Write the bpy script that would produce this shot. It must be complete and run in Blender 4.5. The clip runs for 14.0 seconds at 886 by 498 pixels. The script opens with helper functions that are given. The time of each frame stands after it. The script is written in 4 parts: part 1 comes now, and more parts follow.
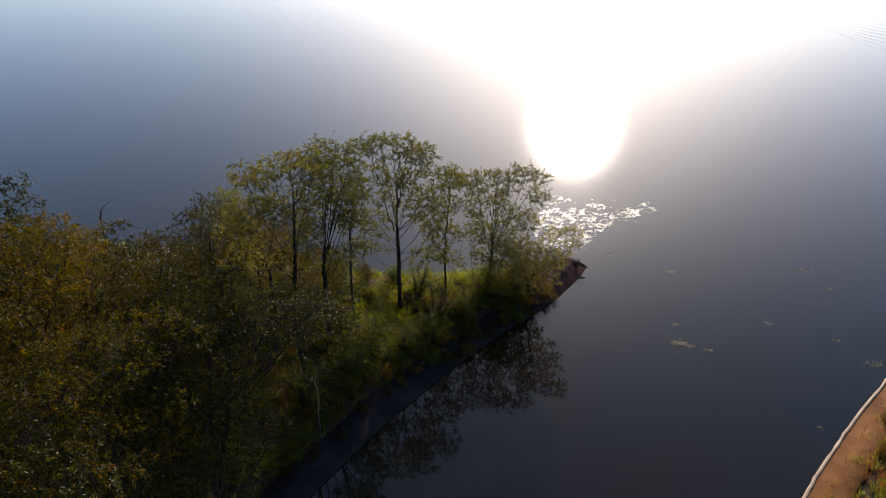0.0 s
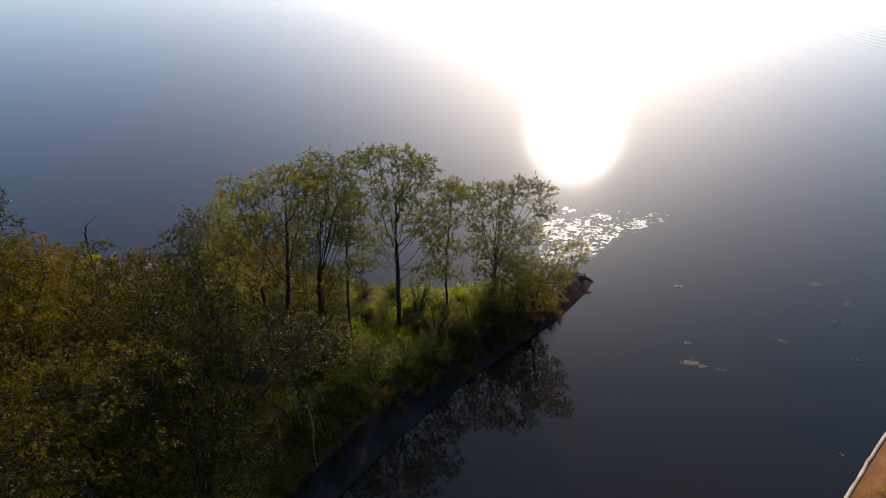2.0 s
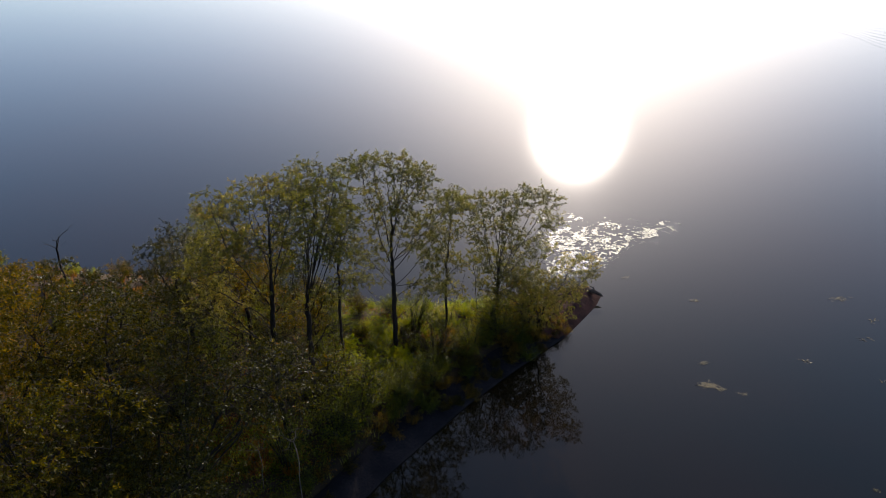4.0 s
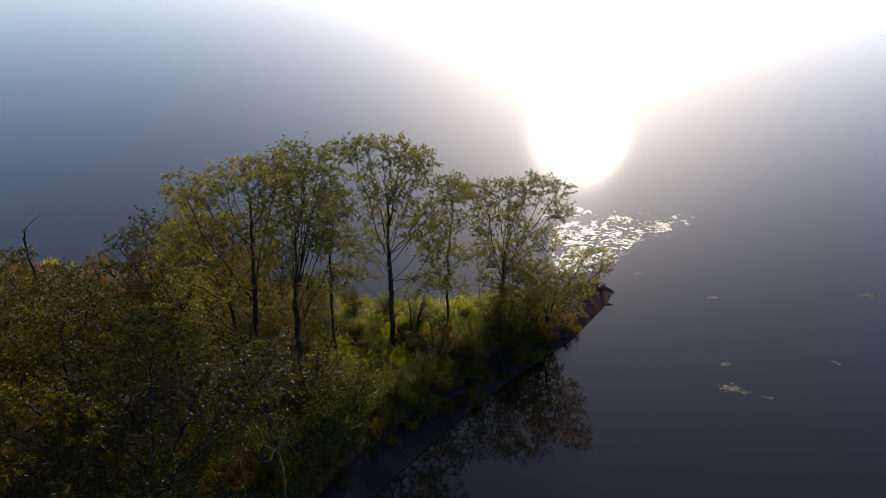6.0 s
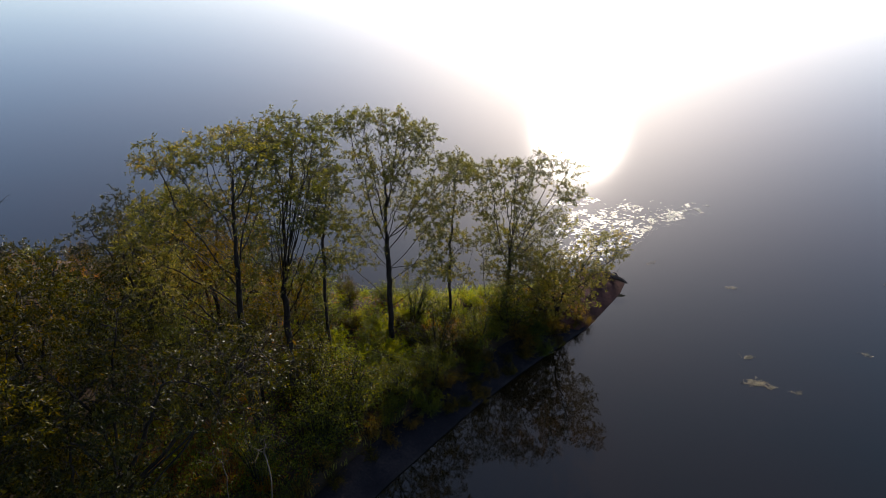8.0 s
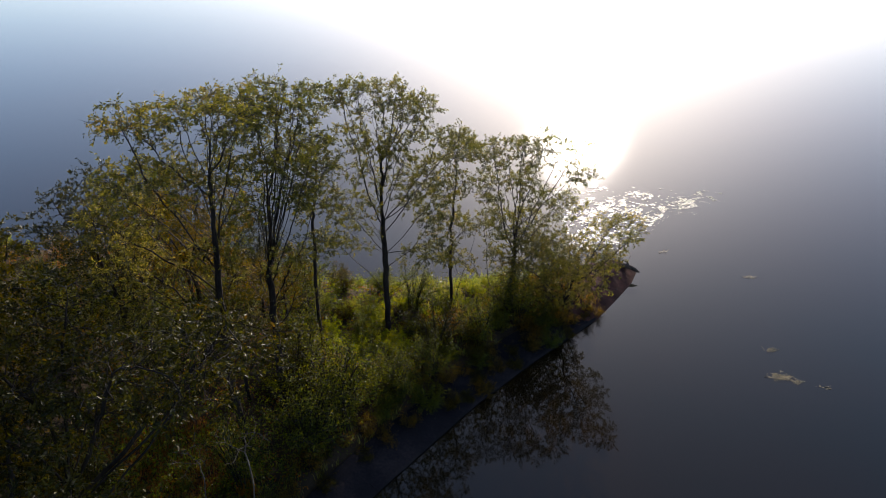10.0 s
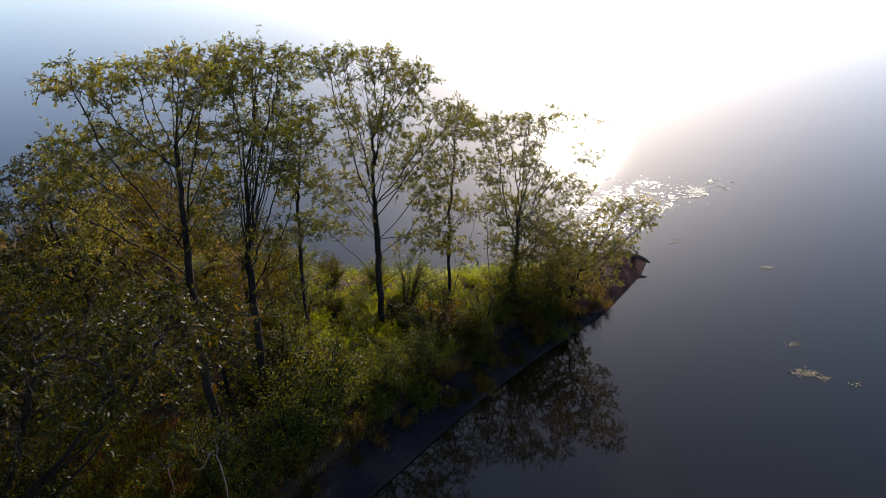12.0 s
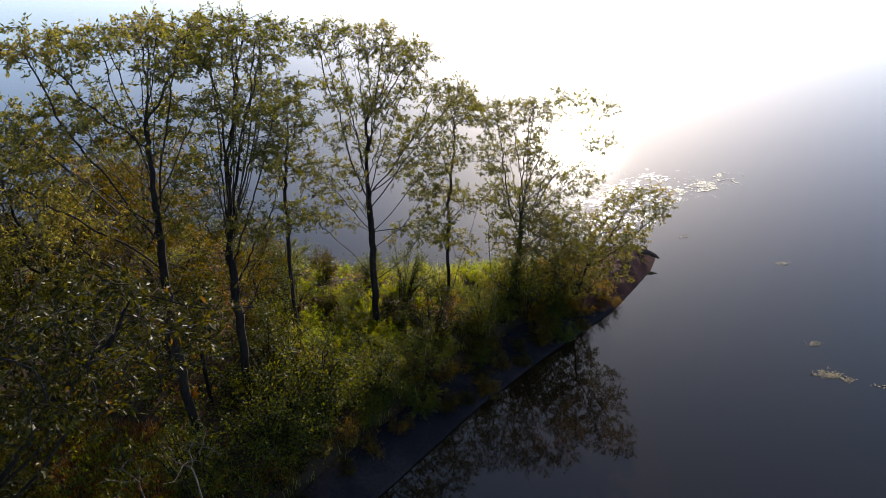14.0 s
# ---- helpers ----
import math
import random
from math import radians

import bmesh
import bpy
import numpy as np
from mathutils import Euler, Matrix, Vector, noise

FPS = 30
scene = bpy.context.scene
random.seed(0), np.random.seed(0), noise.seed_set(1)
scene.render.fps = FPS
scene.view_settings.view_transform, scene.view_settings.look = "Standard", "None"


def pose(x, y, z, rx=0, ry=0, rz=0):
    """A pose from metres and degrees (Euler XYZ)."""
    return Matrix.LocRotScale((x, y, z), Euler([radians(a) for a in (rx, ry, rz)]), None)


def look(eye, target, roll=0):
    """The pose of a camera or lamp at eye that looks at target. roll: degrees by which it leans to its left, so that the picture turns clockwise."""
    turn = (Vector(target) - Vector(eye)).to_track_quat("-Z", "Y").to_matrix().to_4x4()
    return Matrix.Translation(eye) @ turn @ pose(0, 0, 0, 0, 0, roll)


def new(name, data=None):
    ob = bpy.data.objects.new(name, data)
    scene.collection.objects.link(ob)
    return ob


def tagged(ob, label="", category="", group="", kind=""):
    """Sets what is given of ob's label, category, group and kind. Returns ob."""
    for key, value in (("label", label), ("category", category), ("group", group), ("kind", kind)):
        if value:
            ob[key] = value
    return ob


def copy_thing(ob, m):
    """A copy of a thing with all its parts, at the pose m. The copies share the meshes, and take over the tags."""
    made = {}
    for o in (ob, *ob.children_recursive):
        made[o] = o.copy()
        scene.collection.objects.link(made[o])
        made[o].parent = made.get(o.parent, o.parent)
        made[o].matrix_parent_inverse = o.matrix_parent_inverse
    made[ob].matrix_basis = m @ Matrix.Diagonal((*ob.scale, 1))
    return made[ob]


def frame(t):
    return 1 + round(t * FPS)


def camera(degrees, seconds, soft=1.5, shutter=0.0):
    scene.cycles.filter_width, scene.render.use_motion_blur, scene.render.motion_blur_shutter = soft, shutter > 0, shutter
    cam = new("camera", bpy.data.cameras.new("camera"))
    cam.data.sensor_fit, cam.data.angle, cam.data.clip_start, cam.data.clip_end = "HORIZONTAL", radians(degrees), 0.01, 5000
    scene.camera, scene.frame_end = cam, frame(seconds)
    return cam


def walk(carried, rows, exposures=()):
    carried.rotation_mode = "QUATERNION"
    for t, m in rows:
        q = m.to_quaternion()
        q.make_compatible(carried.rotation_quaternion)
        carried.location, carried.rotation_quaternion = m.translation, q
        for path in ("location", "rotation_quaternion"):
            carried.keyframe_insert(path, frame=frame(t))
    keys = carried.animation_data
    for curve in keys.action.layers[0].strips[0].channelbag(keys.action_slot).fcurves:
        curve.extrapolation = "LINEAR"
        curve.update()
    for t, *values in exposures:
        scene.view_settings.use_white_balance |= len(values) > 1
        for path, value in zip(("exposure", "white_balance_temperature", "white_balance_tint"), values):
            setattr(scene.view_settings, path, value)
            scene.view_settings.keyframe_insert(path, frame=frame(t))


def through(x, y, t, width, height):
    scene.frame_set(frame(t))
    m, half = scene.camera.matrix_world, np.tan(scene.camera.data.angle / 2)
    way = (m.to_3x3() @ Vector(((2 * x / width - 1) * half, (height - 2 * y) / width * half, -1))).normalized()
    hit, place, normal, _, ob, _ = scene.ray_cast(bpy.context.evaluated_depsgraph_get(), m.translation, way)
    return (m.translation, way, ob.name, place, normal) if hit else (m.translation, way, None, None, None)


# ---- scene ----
cam = camera(65.0, 14.0, soft=0.8)
# seconds, x, y, z in metres, yaw, pitch and roll in degrees
ROWS = [
    (0.0, 0.000, -0.000, 33.000, 0.007, -28.465, -0.046),
    (0.5, -0.035, 0.425, 32.915, 0.002, -28.364, -0.046),
    (1.0, -0.068, 0.884, 32.820, -0.017, -28.228, -0.080),
    (1.5, -0.062, 1.552, 32.791, 0.004, -28.186, -0.157),
    (2.0, -0.047, 2.477, 32.739, 0.050, -28.175, -0.149),
    (2.5, 0.075, 3.392, 32.704, 0.155, -28.155, -0.184),
    (3.0, 0.196, 4.297, 32.568, 0.257, -28.095, -0.248),
    (5.5, 0.167, 8.358, 30.236, 0.356, -28.085, -0.270),
    (6.0, 0.223, 8.974, 29.644, 0.472, -28.007, -0.319),
    (6.5, 0.235, 9.475, 29.027, 0.537, -27.832, -0.421),
    (7.0, 0.213, 10.055, 28.449, 0.562, -27.797, -0.533),
    (7.5, 0.133, 10.714, 27.873, 0.524, -27.851, -0.562),
    (8.0, 0.066, 11.391, 27.206, 0.467, -27.882, -0.519),
    (10.5, -0.039, 14.244, 24.382, 0.356, -27.816, -0.543),
    (11.0, -0.024, 14.821, 23.840, 0.342, -27.780, -0.604),
    (11.5, 0.059, 15.341, 23.417, 0.439, -27.820, -0.574),
    (12.0, 0.100, 15.931, 22.909, 0.420, -27.834, -0.586),
    (12.5, 0.093, 16.400, 22.421, 0.352, -27.764, -0.590),
    (13.0, 0.076, 16.886, 21.935, 0.285, -27.686, -0.594),
    (13.5, 0.030, 17.458, 21.513, 0.215, -27.664, -0.536),
    (14.0, 0.024, 17.819, 21.468, 0.202, -27.731, -0.520),
]
walk(cam, [(t, pose(x, y, z, 90 + pitch, 0, yaw) @ pose(0, 0, 0, 0, 0, roll)) for t, x, y, z, yaw, pitch, roll in ROWS],
     exposures=[(0.0, 0.74, 5920, 16), (3.0, 0.77, 5920, 16), (8.0, 0.88, 5920, 16), (11.0, 1.03, 5920, 16), (14.0, 1.25, 5920, 16)])

# ---- light ----
SUN_ELEV, SUN_AZ = radians(18.5), radians(11.1)  # azimuth from +y towards +x
SUN_WAY = Vector((math.sin(SUN_AZ) * math.cos(SUN_ELEV), math.cos(SUN_AZ) * math.cos(SUN_ELEV), math.sin(SUN_ELEV)))

world = bpy.data.worlds.new("hazy_sky")
scene.world = world
world.use_nodes = True
wn, wl = world.node_tree.nodes, world.node_tree.links
sky = wn.new("ShaderNodeTexSky")
sky.sky_type = "NISHITA"
sky.sun_disc = False
sky.sun_elevation, sky.sun_rotation = SUN_ELEV, SUN_AZ
sky.air_density, sky.dust_density, sky.ozone_density = 0.95, 1.0, 1.4
wn["Background"].inputs["Strength"].default_value = 0.15
wl.new(sky.outputs["Color"], wn["Background"].inputs["Color"])

sun_data = bpy.data.lights.new("sun", "SUN")
sun_data.energy, sun_data.angle, sun_data.color = 4.0, radians(0.6), (1.0, 0.86, 0.66)
sun = new("sun", sun_data)
sun.matrix_world = look(SUN_WAY * 100, (0, 0, 0))


# ---- materials ----
def material(name):
    m = bpy.data.materials.new(name)
    m.use_nodes = True
    n, l = m.node_tree.nodes, m.node_tree.links
    return m, n, l, n["Principled BSDF"]


def node(n, l, kind, inputs=(), operation=""):
    """A shader node with its inputs set or linked."""
    k = n.new(kind)
    if operation:
        k.operation = operation
    for key, value in dict(inputs).items():
        if isinstance(value, bpy.types.NodeSocket):
            l.new(value, k.inputs[key])
        else:
            k.inputs[key].default_value = value
    return k


def ramp(n, l, fac, stops):
    r = n.new("ShaderNodeValToRGB")
    e = r.color_ramp.elements
    while len(e) < len(stops):
        e.new(0.5)
    for k, (p, c) in zip(e, stops):
        k.position, k.color = p, (*c, 1)
    l.new(fac, r.inputs["Fac"])
    return r.outputs["Color"]


def leaf_material(name, stops, through=0.5, rough=0.5, tone=(0.7, 1.3), gloss=0.22):
    """A leaf: colour by leaf and by plant, light shining through it, a waxy sheen."""
    m, n, l, p = material(name)
    geo = node(n, l, "ShaderNodeNewGeometry")
    info = node(n, l, "ShaderNodeObjectInfo")
    place = node(n, l, "ShaderNodeTexCoord")
    patch = node(n, l, "ShaderNodeTexNoise", {"Vector": place.outputs["Object"], "Scale": 0.55, "Detail": 2.0})
    mixed = node(n, l, "ShaderNodeMath", {0: geo.outputs["Random Per Island"], 1: 0.45}, operation="MULTIPLY")
    part_patch = node(n, l, "ShaderNodeMath", {0: patch.outputs["Fac"], 1: 0.95, 2: mixed.outputs[0]}, operation="MULTIPLY_ADD")
    shift = node(n, l, "ShaderNodeMath", {0: info.outputs["Random"], 1: 0.22, 2: part_patch.outputs[0]}, operation="MULTIPLY_ADD")
    lowered = node(n, l, "ShaderNodeMath", {0: shift.outputs[0], 1: 0.3}, operation="SUBTRACT")
    col = ramp(n, l, lowered.outputs[0], stops)
    val = node(n, l, "ShaderNodeMapRange", {"Value": geo.outputs["Random Per Island"], "To Min": tone[0], "To Max": tone[1]})
    hsv = node(n, l, "ShaderNodeHueSaturation", {"Color": col, "Value": val.outputs["Result"]})
    l.new(hsv.outputs["Color"], p.inputs["Base Color"])
    p.inputs["Roughness"].default_value = rough
    p.inputs["Specular IOR Level"].default_value = gloss
    warm = node(n, l, "ShaderNodeHueSaturation", {"Color": hsv.outputs["Color"], "Hue": 0.49, "Saturation": 1.12, "Value": 2.0})
    tr = node(n, l, "ShaderNodeBsdfTranslucent", {"Color": warm.outputs["Color"]})
    mix = node(n, l, "ShaderNodeMixShader", {0: through, 1: p.outputs[0], 2: tr.outputs[0]})
    l.new(mix.outputs[0], n["Material Output"].inputs["Surface"])
    return m


LEAF_WILLOW = leaf_material("willow_leaf", [(0.0, (0.023, 0.027, 0.005)), (0.4, (0.06, 0.062, 0.01)), (0.7, (0.105, 0.094, 0.016)), (0.9, (0.13, 0.1, 0.022)), (1.0, (0.14, 0.075, 0.02))], through=0.52, rough=0.45, gloss=0.12, tone=(0.5, 1.4))
# Olive set well below leaf tone: the wood's shade is in this colour
LEAF_OLIVE = leaf_material("shaded_olive_leaf", [(0.0, (0.007, 0.0085, 0.001)), (0.4, (0.021, 0.019, 0.0014)), (0.7, (0.05, 0.038, 0.002)), (0.9, (0.1, 0.05, 0.004)), (1.0, (0.15, 0.045, 0.006))], through=0.4, rough=0.5, gloss=0.06, tone=(0.6, 1.4))
LEAF_RUST = leaf_material("rust_leaf", [(0.0, (0.1, 0.062, 0.006)), (0.5, (0.19, 0.088, 0.008)), (1.0, (0.21, 0.068, 0.009))], gloss=0.1)
# A golden leaf darkened in colour for the shade of the near wood
LEAF_AMBER = leaf_material("shaded_amber_leaf", [(0.0, (0.015, 0.014, 0.001)), (0.5, (0.046, 0.039, 0.002)), (1.0, (0.115, 0.066, 0.004))], through=0.42, gloss=0.06, tone=(0.6, 1.4))
LEAF_GOLD = leaf_material("golden_leaf", [(0.0, (0.03, 0.04, 0.002)), (0.5, (0.078, 0.082, 0.004)), (1.0, (0.13, 0.1, 0.006))], through=0.48, gloss=0.12, tone=(0.5, 1.4))
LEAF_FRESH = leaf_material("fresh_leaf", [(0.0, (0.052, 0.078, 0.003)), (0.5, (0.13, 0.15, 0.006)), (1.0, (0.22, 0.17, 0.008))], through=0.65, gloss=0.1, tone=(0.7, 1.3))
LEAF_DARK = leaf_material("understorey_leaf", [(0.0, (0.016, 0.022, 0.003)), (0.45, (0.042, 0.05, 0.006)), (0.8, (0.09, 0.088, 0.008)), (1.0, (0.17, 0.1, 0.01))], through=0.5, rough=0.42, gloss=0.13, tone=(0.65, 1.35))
# Silvery leaf toned nearly black, with the shade of the bank wood painted in
LEAF_PALE = leaf_material("shaded_silvery_leaf", [(0.0, (0.007, 0.008, 0.0015)), (0.45, (0.018, 0.018, 0.002)), (0.75, (0.04, 0.035, 0.003)), (1.0, (0.12, 0.05, 0.007))], through=0.34, rough=0.45, gloss=0.1, tone=(0.6, 1.4))
LEAF_BRONZE = leaf_material("bronze_leaf", [(0.0, (0.03, 0.023, 0.005)), (0.5, (0.085, 0.058, 0.01)), (0.8, (0.15, 0.085, 0.014)), (1.0, (0.19, 0.085, 0.016))], through=0.55, rough=0.5, gloss=0.1, tone=(0.65, 1.35))


def bark_material(name, dark, light):
    m, n, l, p = material(name)
    at = node(n, l, "ShaderNodeTexCoord").outputs["Object"]
    longer = node(n, l, "ShaderNodeMapping", {"Vector": at, "Scale": (9.0, 9.0, 1.6)})
    a = node(n, l, "ShaderNodeTexNoise", {"Vector": longer.outputs[0], "Scale": 2.2, "Detail": 6.0})
    b = node(n, l, "ShaderNodeTexNoise", {"Vector": at, "Scale": 0.8, "Detail": 3.0})
    both = node(n, l, "ShaderNodeMath", {0: a.outputs["Fac"], 1: b.outputs["Fac"]}, operation="MULTIPLY")
    l.new(ramp(n, l, both.outputs[0], [(0.12, dark), (0.42, light)]), p.inputs["Base Color"])
    bump = node(n, l, "ShaderNodeBump", {"Height": a.outputs["Fac"], "Strength": 0.6, "Distance": 0.03})
    l.new(bump.outputs[0], p.inputs["Normal"])
    p.inputs["Roughness"].default_value = 0.9
    p.inputs["Specular IOR Level"].default_value = 0.15
    return m


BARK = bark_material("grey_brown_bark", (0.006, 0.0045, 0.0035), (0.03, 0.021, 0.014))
DEADWOOD = bark_material("bleached_wood", (0.05, 0.038, 0.03), (0.15, 0.12, 0.095))
LOGWOOD = bark_material("wet_log_wood", (0.02, 0.015, 0.012), (0.1, 0.065, 0.045))


def water_material():
    m, n, l, p = material("lake_water")
    n.remove(p)
    at = node(n, l, "ShaderNodeTexCoord").outputs["Object"]
    murk = node(n, l, "ShaderNodeTexNoise", {"Vector": at, "Scale": 0.035, "Detail": 4.0})
    body = node(n, l, "ShaderNodeBsdfDiffuse", {"Color": ramp(n, l, murk.outputs["Fac"], [(0.35, (0.002, 0.004, 0.0025)), (0.65, (0.009, 0.0045, 0.0015))])})
    swell = node(n, l, "ShaderNodeTexNoise", {"Vector": at, "Scale": 0.5, "Detail": 2.0})
    small = node(n, l, "ShaderNodeTexNoise", {"Vector": at, "Scale": 4.0, "Detail": 3.0})
    total = node(n, l, "ShaderNodeMath", {0: small.outputs["Fac"], 1: 0.12, 2: swell.outputs["Fac"]}, operation="MULTIPLY_ADD")
    bump = node(n, l, "ShaderNodeBump", {"Height": total.outputs[0], "Strength": 0.1, "Distance": 0.02})
    mirror = node(n, l, "ShaderNodeBsdfGlossy", {"Roughness": 0.04, "Normal": bump.outputs[0]})
    mirror.distribution = "BECKMANN"
    # anisotropic lobe added in place of lens bloom: it spreads the sun's image sideways
    along = node(n, l, "ShaderNodeCombineXYZ", {"X": 0.19, "Y": 0.98, "Z": 0.0})
    glow = node(n, l, "ShaderNodeBsdfGlossy", {"Roughness": 0.175, "Anisotropy": 0.4, "Normal": bump.outputs[0], "Tangent": along.outputs[0]})
    glow.distribution = "BECKMANN"
    # weak broad lobe added as a veil of glare round that image
    haze = node(n, l, "ShaderNodeBsdfGlossy", {"Roughness": 0.3, "Normal": bump.outputs[0]})
    haze.distribution = "GGX"
    bloomed = node(n, l, "ShaderNodeMixShader", {0: 0.1, 1: mirror.outputs[0], 2: glow.outputs[0]})
    gloss = node(n, l, "ShaderNodeMixShader", {0: 0.025, 1: bloomed.outputs[0], 2: haze.outputs[0]})
    skin = node(n, l, "ShaderNodeFresnel", {"IOR": 1.333, "Normal": bump.outputs[0]})
    mix = node(n, l, "ShaderNodeMixShader", {0: skin.outputs[0], 1: body.outputs[0], 2: gloss.outputs[0]})
    l.new(mix.outputs[0], n["Material Output"].inputs["Surface"])
    return m


def ground_material(name, stops, scale=0.5, rough=0.95):
    m, n, l, p = material(name)
    at = node(n, l, "ShaderNodeTexCoord").outputs["Object"]
    a = node(n, l, "ShaderNodeTexNoise", {"Vector": at, "Scale": scale, "Detail": 8.0, "Roughness": 0.65})
    g = node(n, l, "ShaderNodeTexNoise", {"Vector": at, "Scale": scale * 22, "Detail": 4.0})
    s = node(n, l, "ShaderNodeMath", {0: g.outputs["Fac"], 1: 0.35, 2: a.outputs["Fac"]}, operation="MULTIPLY_ADD")
    low = node(n, l, "ShaderNodeMath", {0: s.outputs[0], 1: 0.17}, operation="SUBTRACT")
    l.new(ramp(n, l, low.outputs[0], stops), p.inputs["Base Color"])
    bump = node(n, l, "ShaderNodeBump", {"Height": s.outputs[0], "Strength": 0.5, "Distance": 0.06})
    l.new(bump.outputs[0], p.inputs["Normal"])
    p.inputs["Roughness"].default_value = rough
    p.inputs["Specular IOR Level"].default_value = 0.06
    return m


WATER = water_material()
SOIL = ground_material("leaf_litter_soil", [(0.25, (0.018, 0.013, 0.008)), (0.5, (0.045, 0.03, 0.017)), (0.75, (0.085, 0.05, 0.026))])
# Weathered concrete with the spit's shade put into its colour, far darker than SHORE
SHADED_CONCRETE = ground_material("shaded_weathered_concrete", [(0.25, (0.004, 0.0034, 0.004)), (0.5, (0.01, 0.008, 0.009)), (0.75, (0.028, 0.02, 0.018))], scale=0.35, rough=0.8)
TIPSOIL = ground_material("reddish_bank_earth", [(0.25, (0.014, 0.007, 0.006)), (0.5, (0.04, 0.018, 0.013)), (0.75, (0.09, 0.036, 0.024))], scale=0.9)
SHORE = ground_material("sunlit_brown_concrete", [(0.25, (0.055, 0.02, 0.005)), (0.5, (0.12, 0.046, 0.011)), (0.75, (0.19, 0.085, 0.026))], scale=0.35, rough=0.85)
RIM = ground_material("pale_concrete_rim", [(0.25, (0.2, 0.13, 0.08)), (0.75, (0.52, 0.37, 0.24))], scale=0.8, rough=0.75)
GRASS = leaf_material("tall_grass", [(0.0, (0.06, 0.09, 0.015)), (0.5, (0.13, 0.16, 0.02)), (0.8, (0.2, 0.17, 0.035)), (1.0, (0.22, 0.14, 0.04))], through=0.5)
STRAW = leaf_material("dry_grass", [(0.0, (0.1, 0.06, 0.018)), (0.5, (0.17, 0.085, 0.022)), (1.0, (0.2, 0.075, 0.018))], through=0.35, gloss=0.06)
CLUMP = leaf_material("drifting_weed", [(0.0, (0.1, 0.075, 0.03)), (1.0, (0.26, 0.19, 0.08))], through=0.2, rough=0.6)
FLOAT = leaf_material("floating_weed", [(0.0, (0.08, 0.1, 0.04)), (1.0, (0.2, 0.19, 0.1))], through=0.1, rough=0.3)


# ---- building tools ----
def mesh_from(name, verts, faces, mat, smooth=True):
    """A mesh from numpy arrays; faces may be a list of arrays of equal-sided polygons."""
    me = bpy.data.meshes.new(name)
    faces = [np.asarray(f, int) for f in (faces if isinstance(faces, list) else [faces]) if len(f)]
    verts = np.asarray(verts, float).reshape(-1, 3)
    loops = np.concatenate([f.ravel() for f in faces])
    sizes = np.concatenate([np.full(len(f), f.shape[1]) for f in faces])
    starts = np.concatenate([[0], np.cumsum(sizes)[:-1]])
    me.vertices.add(len(verts))
    me.vertices.foreach_set("co", verts.ravel())
    me.loops.add(len(loops))
    me.loops.foreach_set("vertex_index", loops)
    me.polygons.add(len(sizes))
    me.polygons.foreach_set("loop_start", starts)
    me.polygons.foreach_set("loop_total", sizes)
    me.update(calc_edges=True)
    me.validate()
    me.materials.append(mat)
    if smooth:
        me.polygons.foreach_set("use_smooth", np.ones(len(sizes), bool))
    return me


def piece(name, me, parent, label=""):
    ob = new(name, me)
    ob.parent = parent
    return tagged(ob, label)


def unit(v):
    return v / (np.linalg.norm(v, axis=-1, keepdims=True) + 1e-9)


def tube(path, radii, sides):
    """Rings of a bent, tapering tube: vertices and quads."""
    path = np.asarray(path, float)
    way = unit(np.gradient(path, axis=0))
    side = np.cross(way, (0.31, 0.95, 0.07))
    side = unit(side)
    other = np.cross(way, side)
    a = np.linspace(0, 2 * np.pi, sides, endpoint=False)
    ring = side[:, None] * np.cos(a)[None, :, None] + other[:, None] * np.sin(a)[None, :, None]
    v = path[:, None] + ring * np.asarray(radii)[:, None, None]
    n = len(path)
    i = np.arange(n - 1)[:, None] * sides
    j = np.arange(sides)[None]
    k = (j + 1) % sides
    q = np.stack([i + j, i + k, i + sides + k, i + sides + j], -1).reshape(-1, 4)
    return v.reshape(-1, 3), q


def leaf_blades(rng, at, way, length, width, droop=0.35, fold=0.25):
    """Folded four-cornered leaves at the points, pointing along way."""
    n = len(at)
    way = unit(way + rng.normal(0, 0.45, (n, 3)) + np.array((0, 0, -droop)))
    side = unit(np.cross(way, rng.normal(0, 1, (n, 3)) * (1, 1, 0.6) + (0, 0, 0.9)))
    up = np.cross(side, way)
    ln = length * rng.uniform(0.65, 1.3, (n, 1))
    wd = width * rng.uniform(0.7, 1.25, (n, 1))
    mid = at + way * ln * 0.45 + up * wd * fold
    v = np.stack([at, mid + side * wd, at + way * ln, mid - side * wd], 1).reshape(-1, 3)
    b = np.arange(n)[:, None] * 4
    return v, np.concatenate([b + (0, 1, 2), b + (0, 2, 3)])


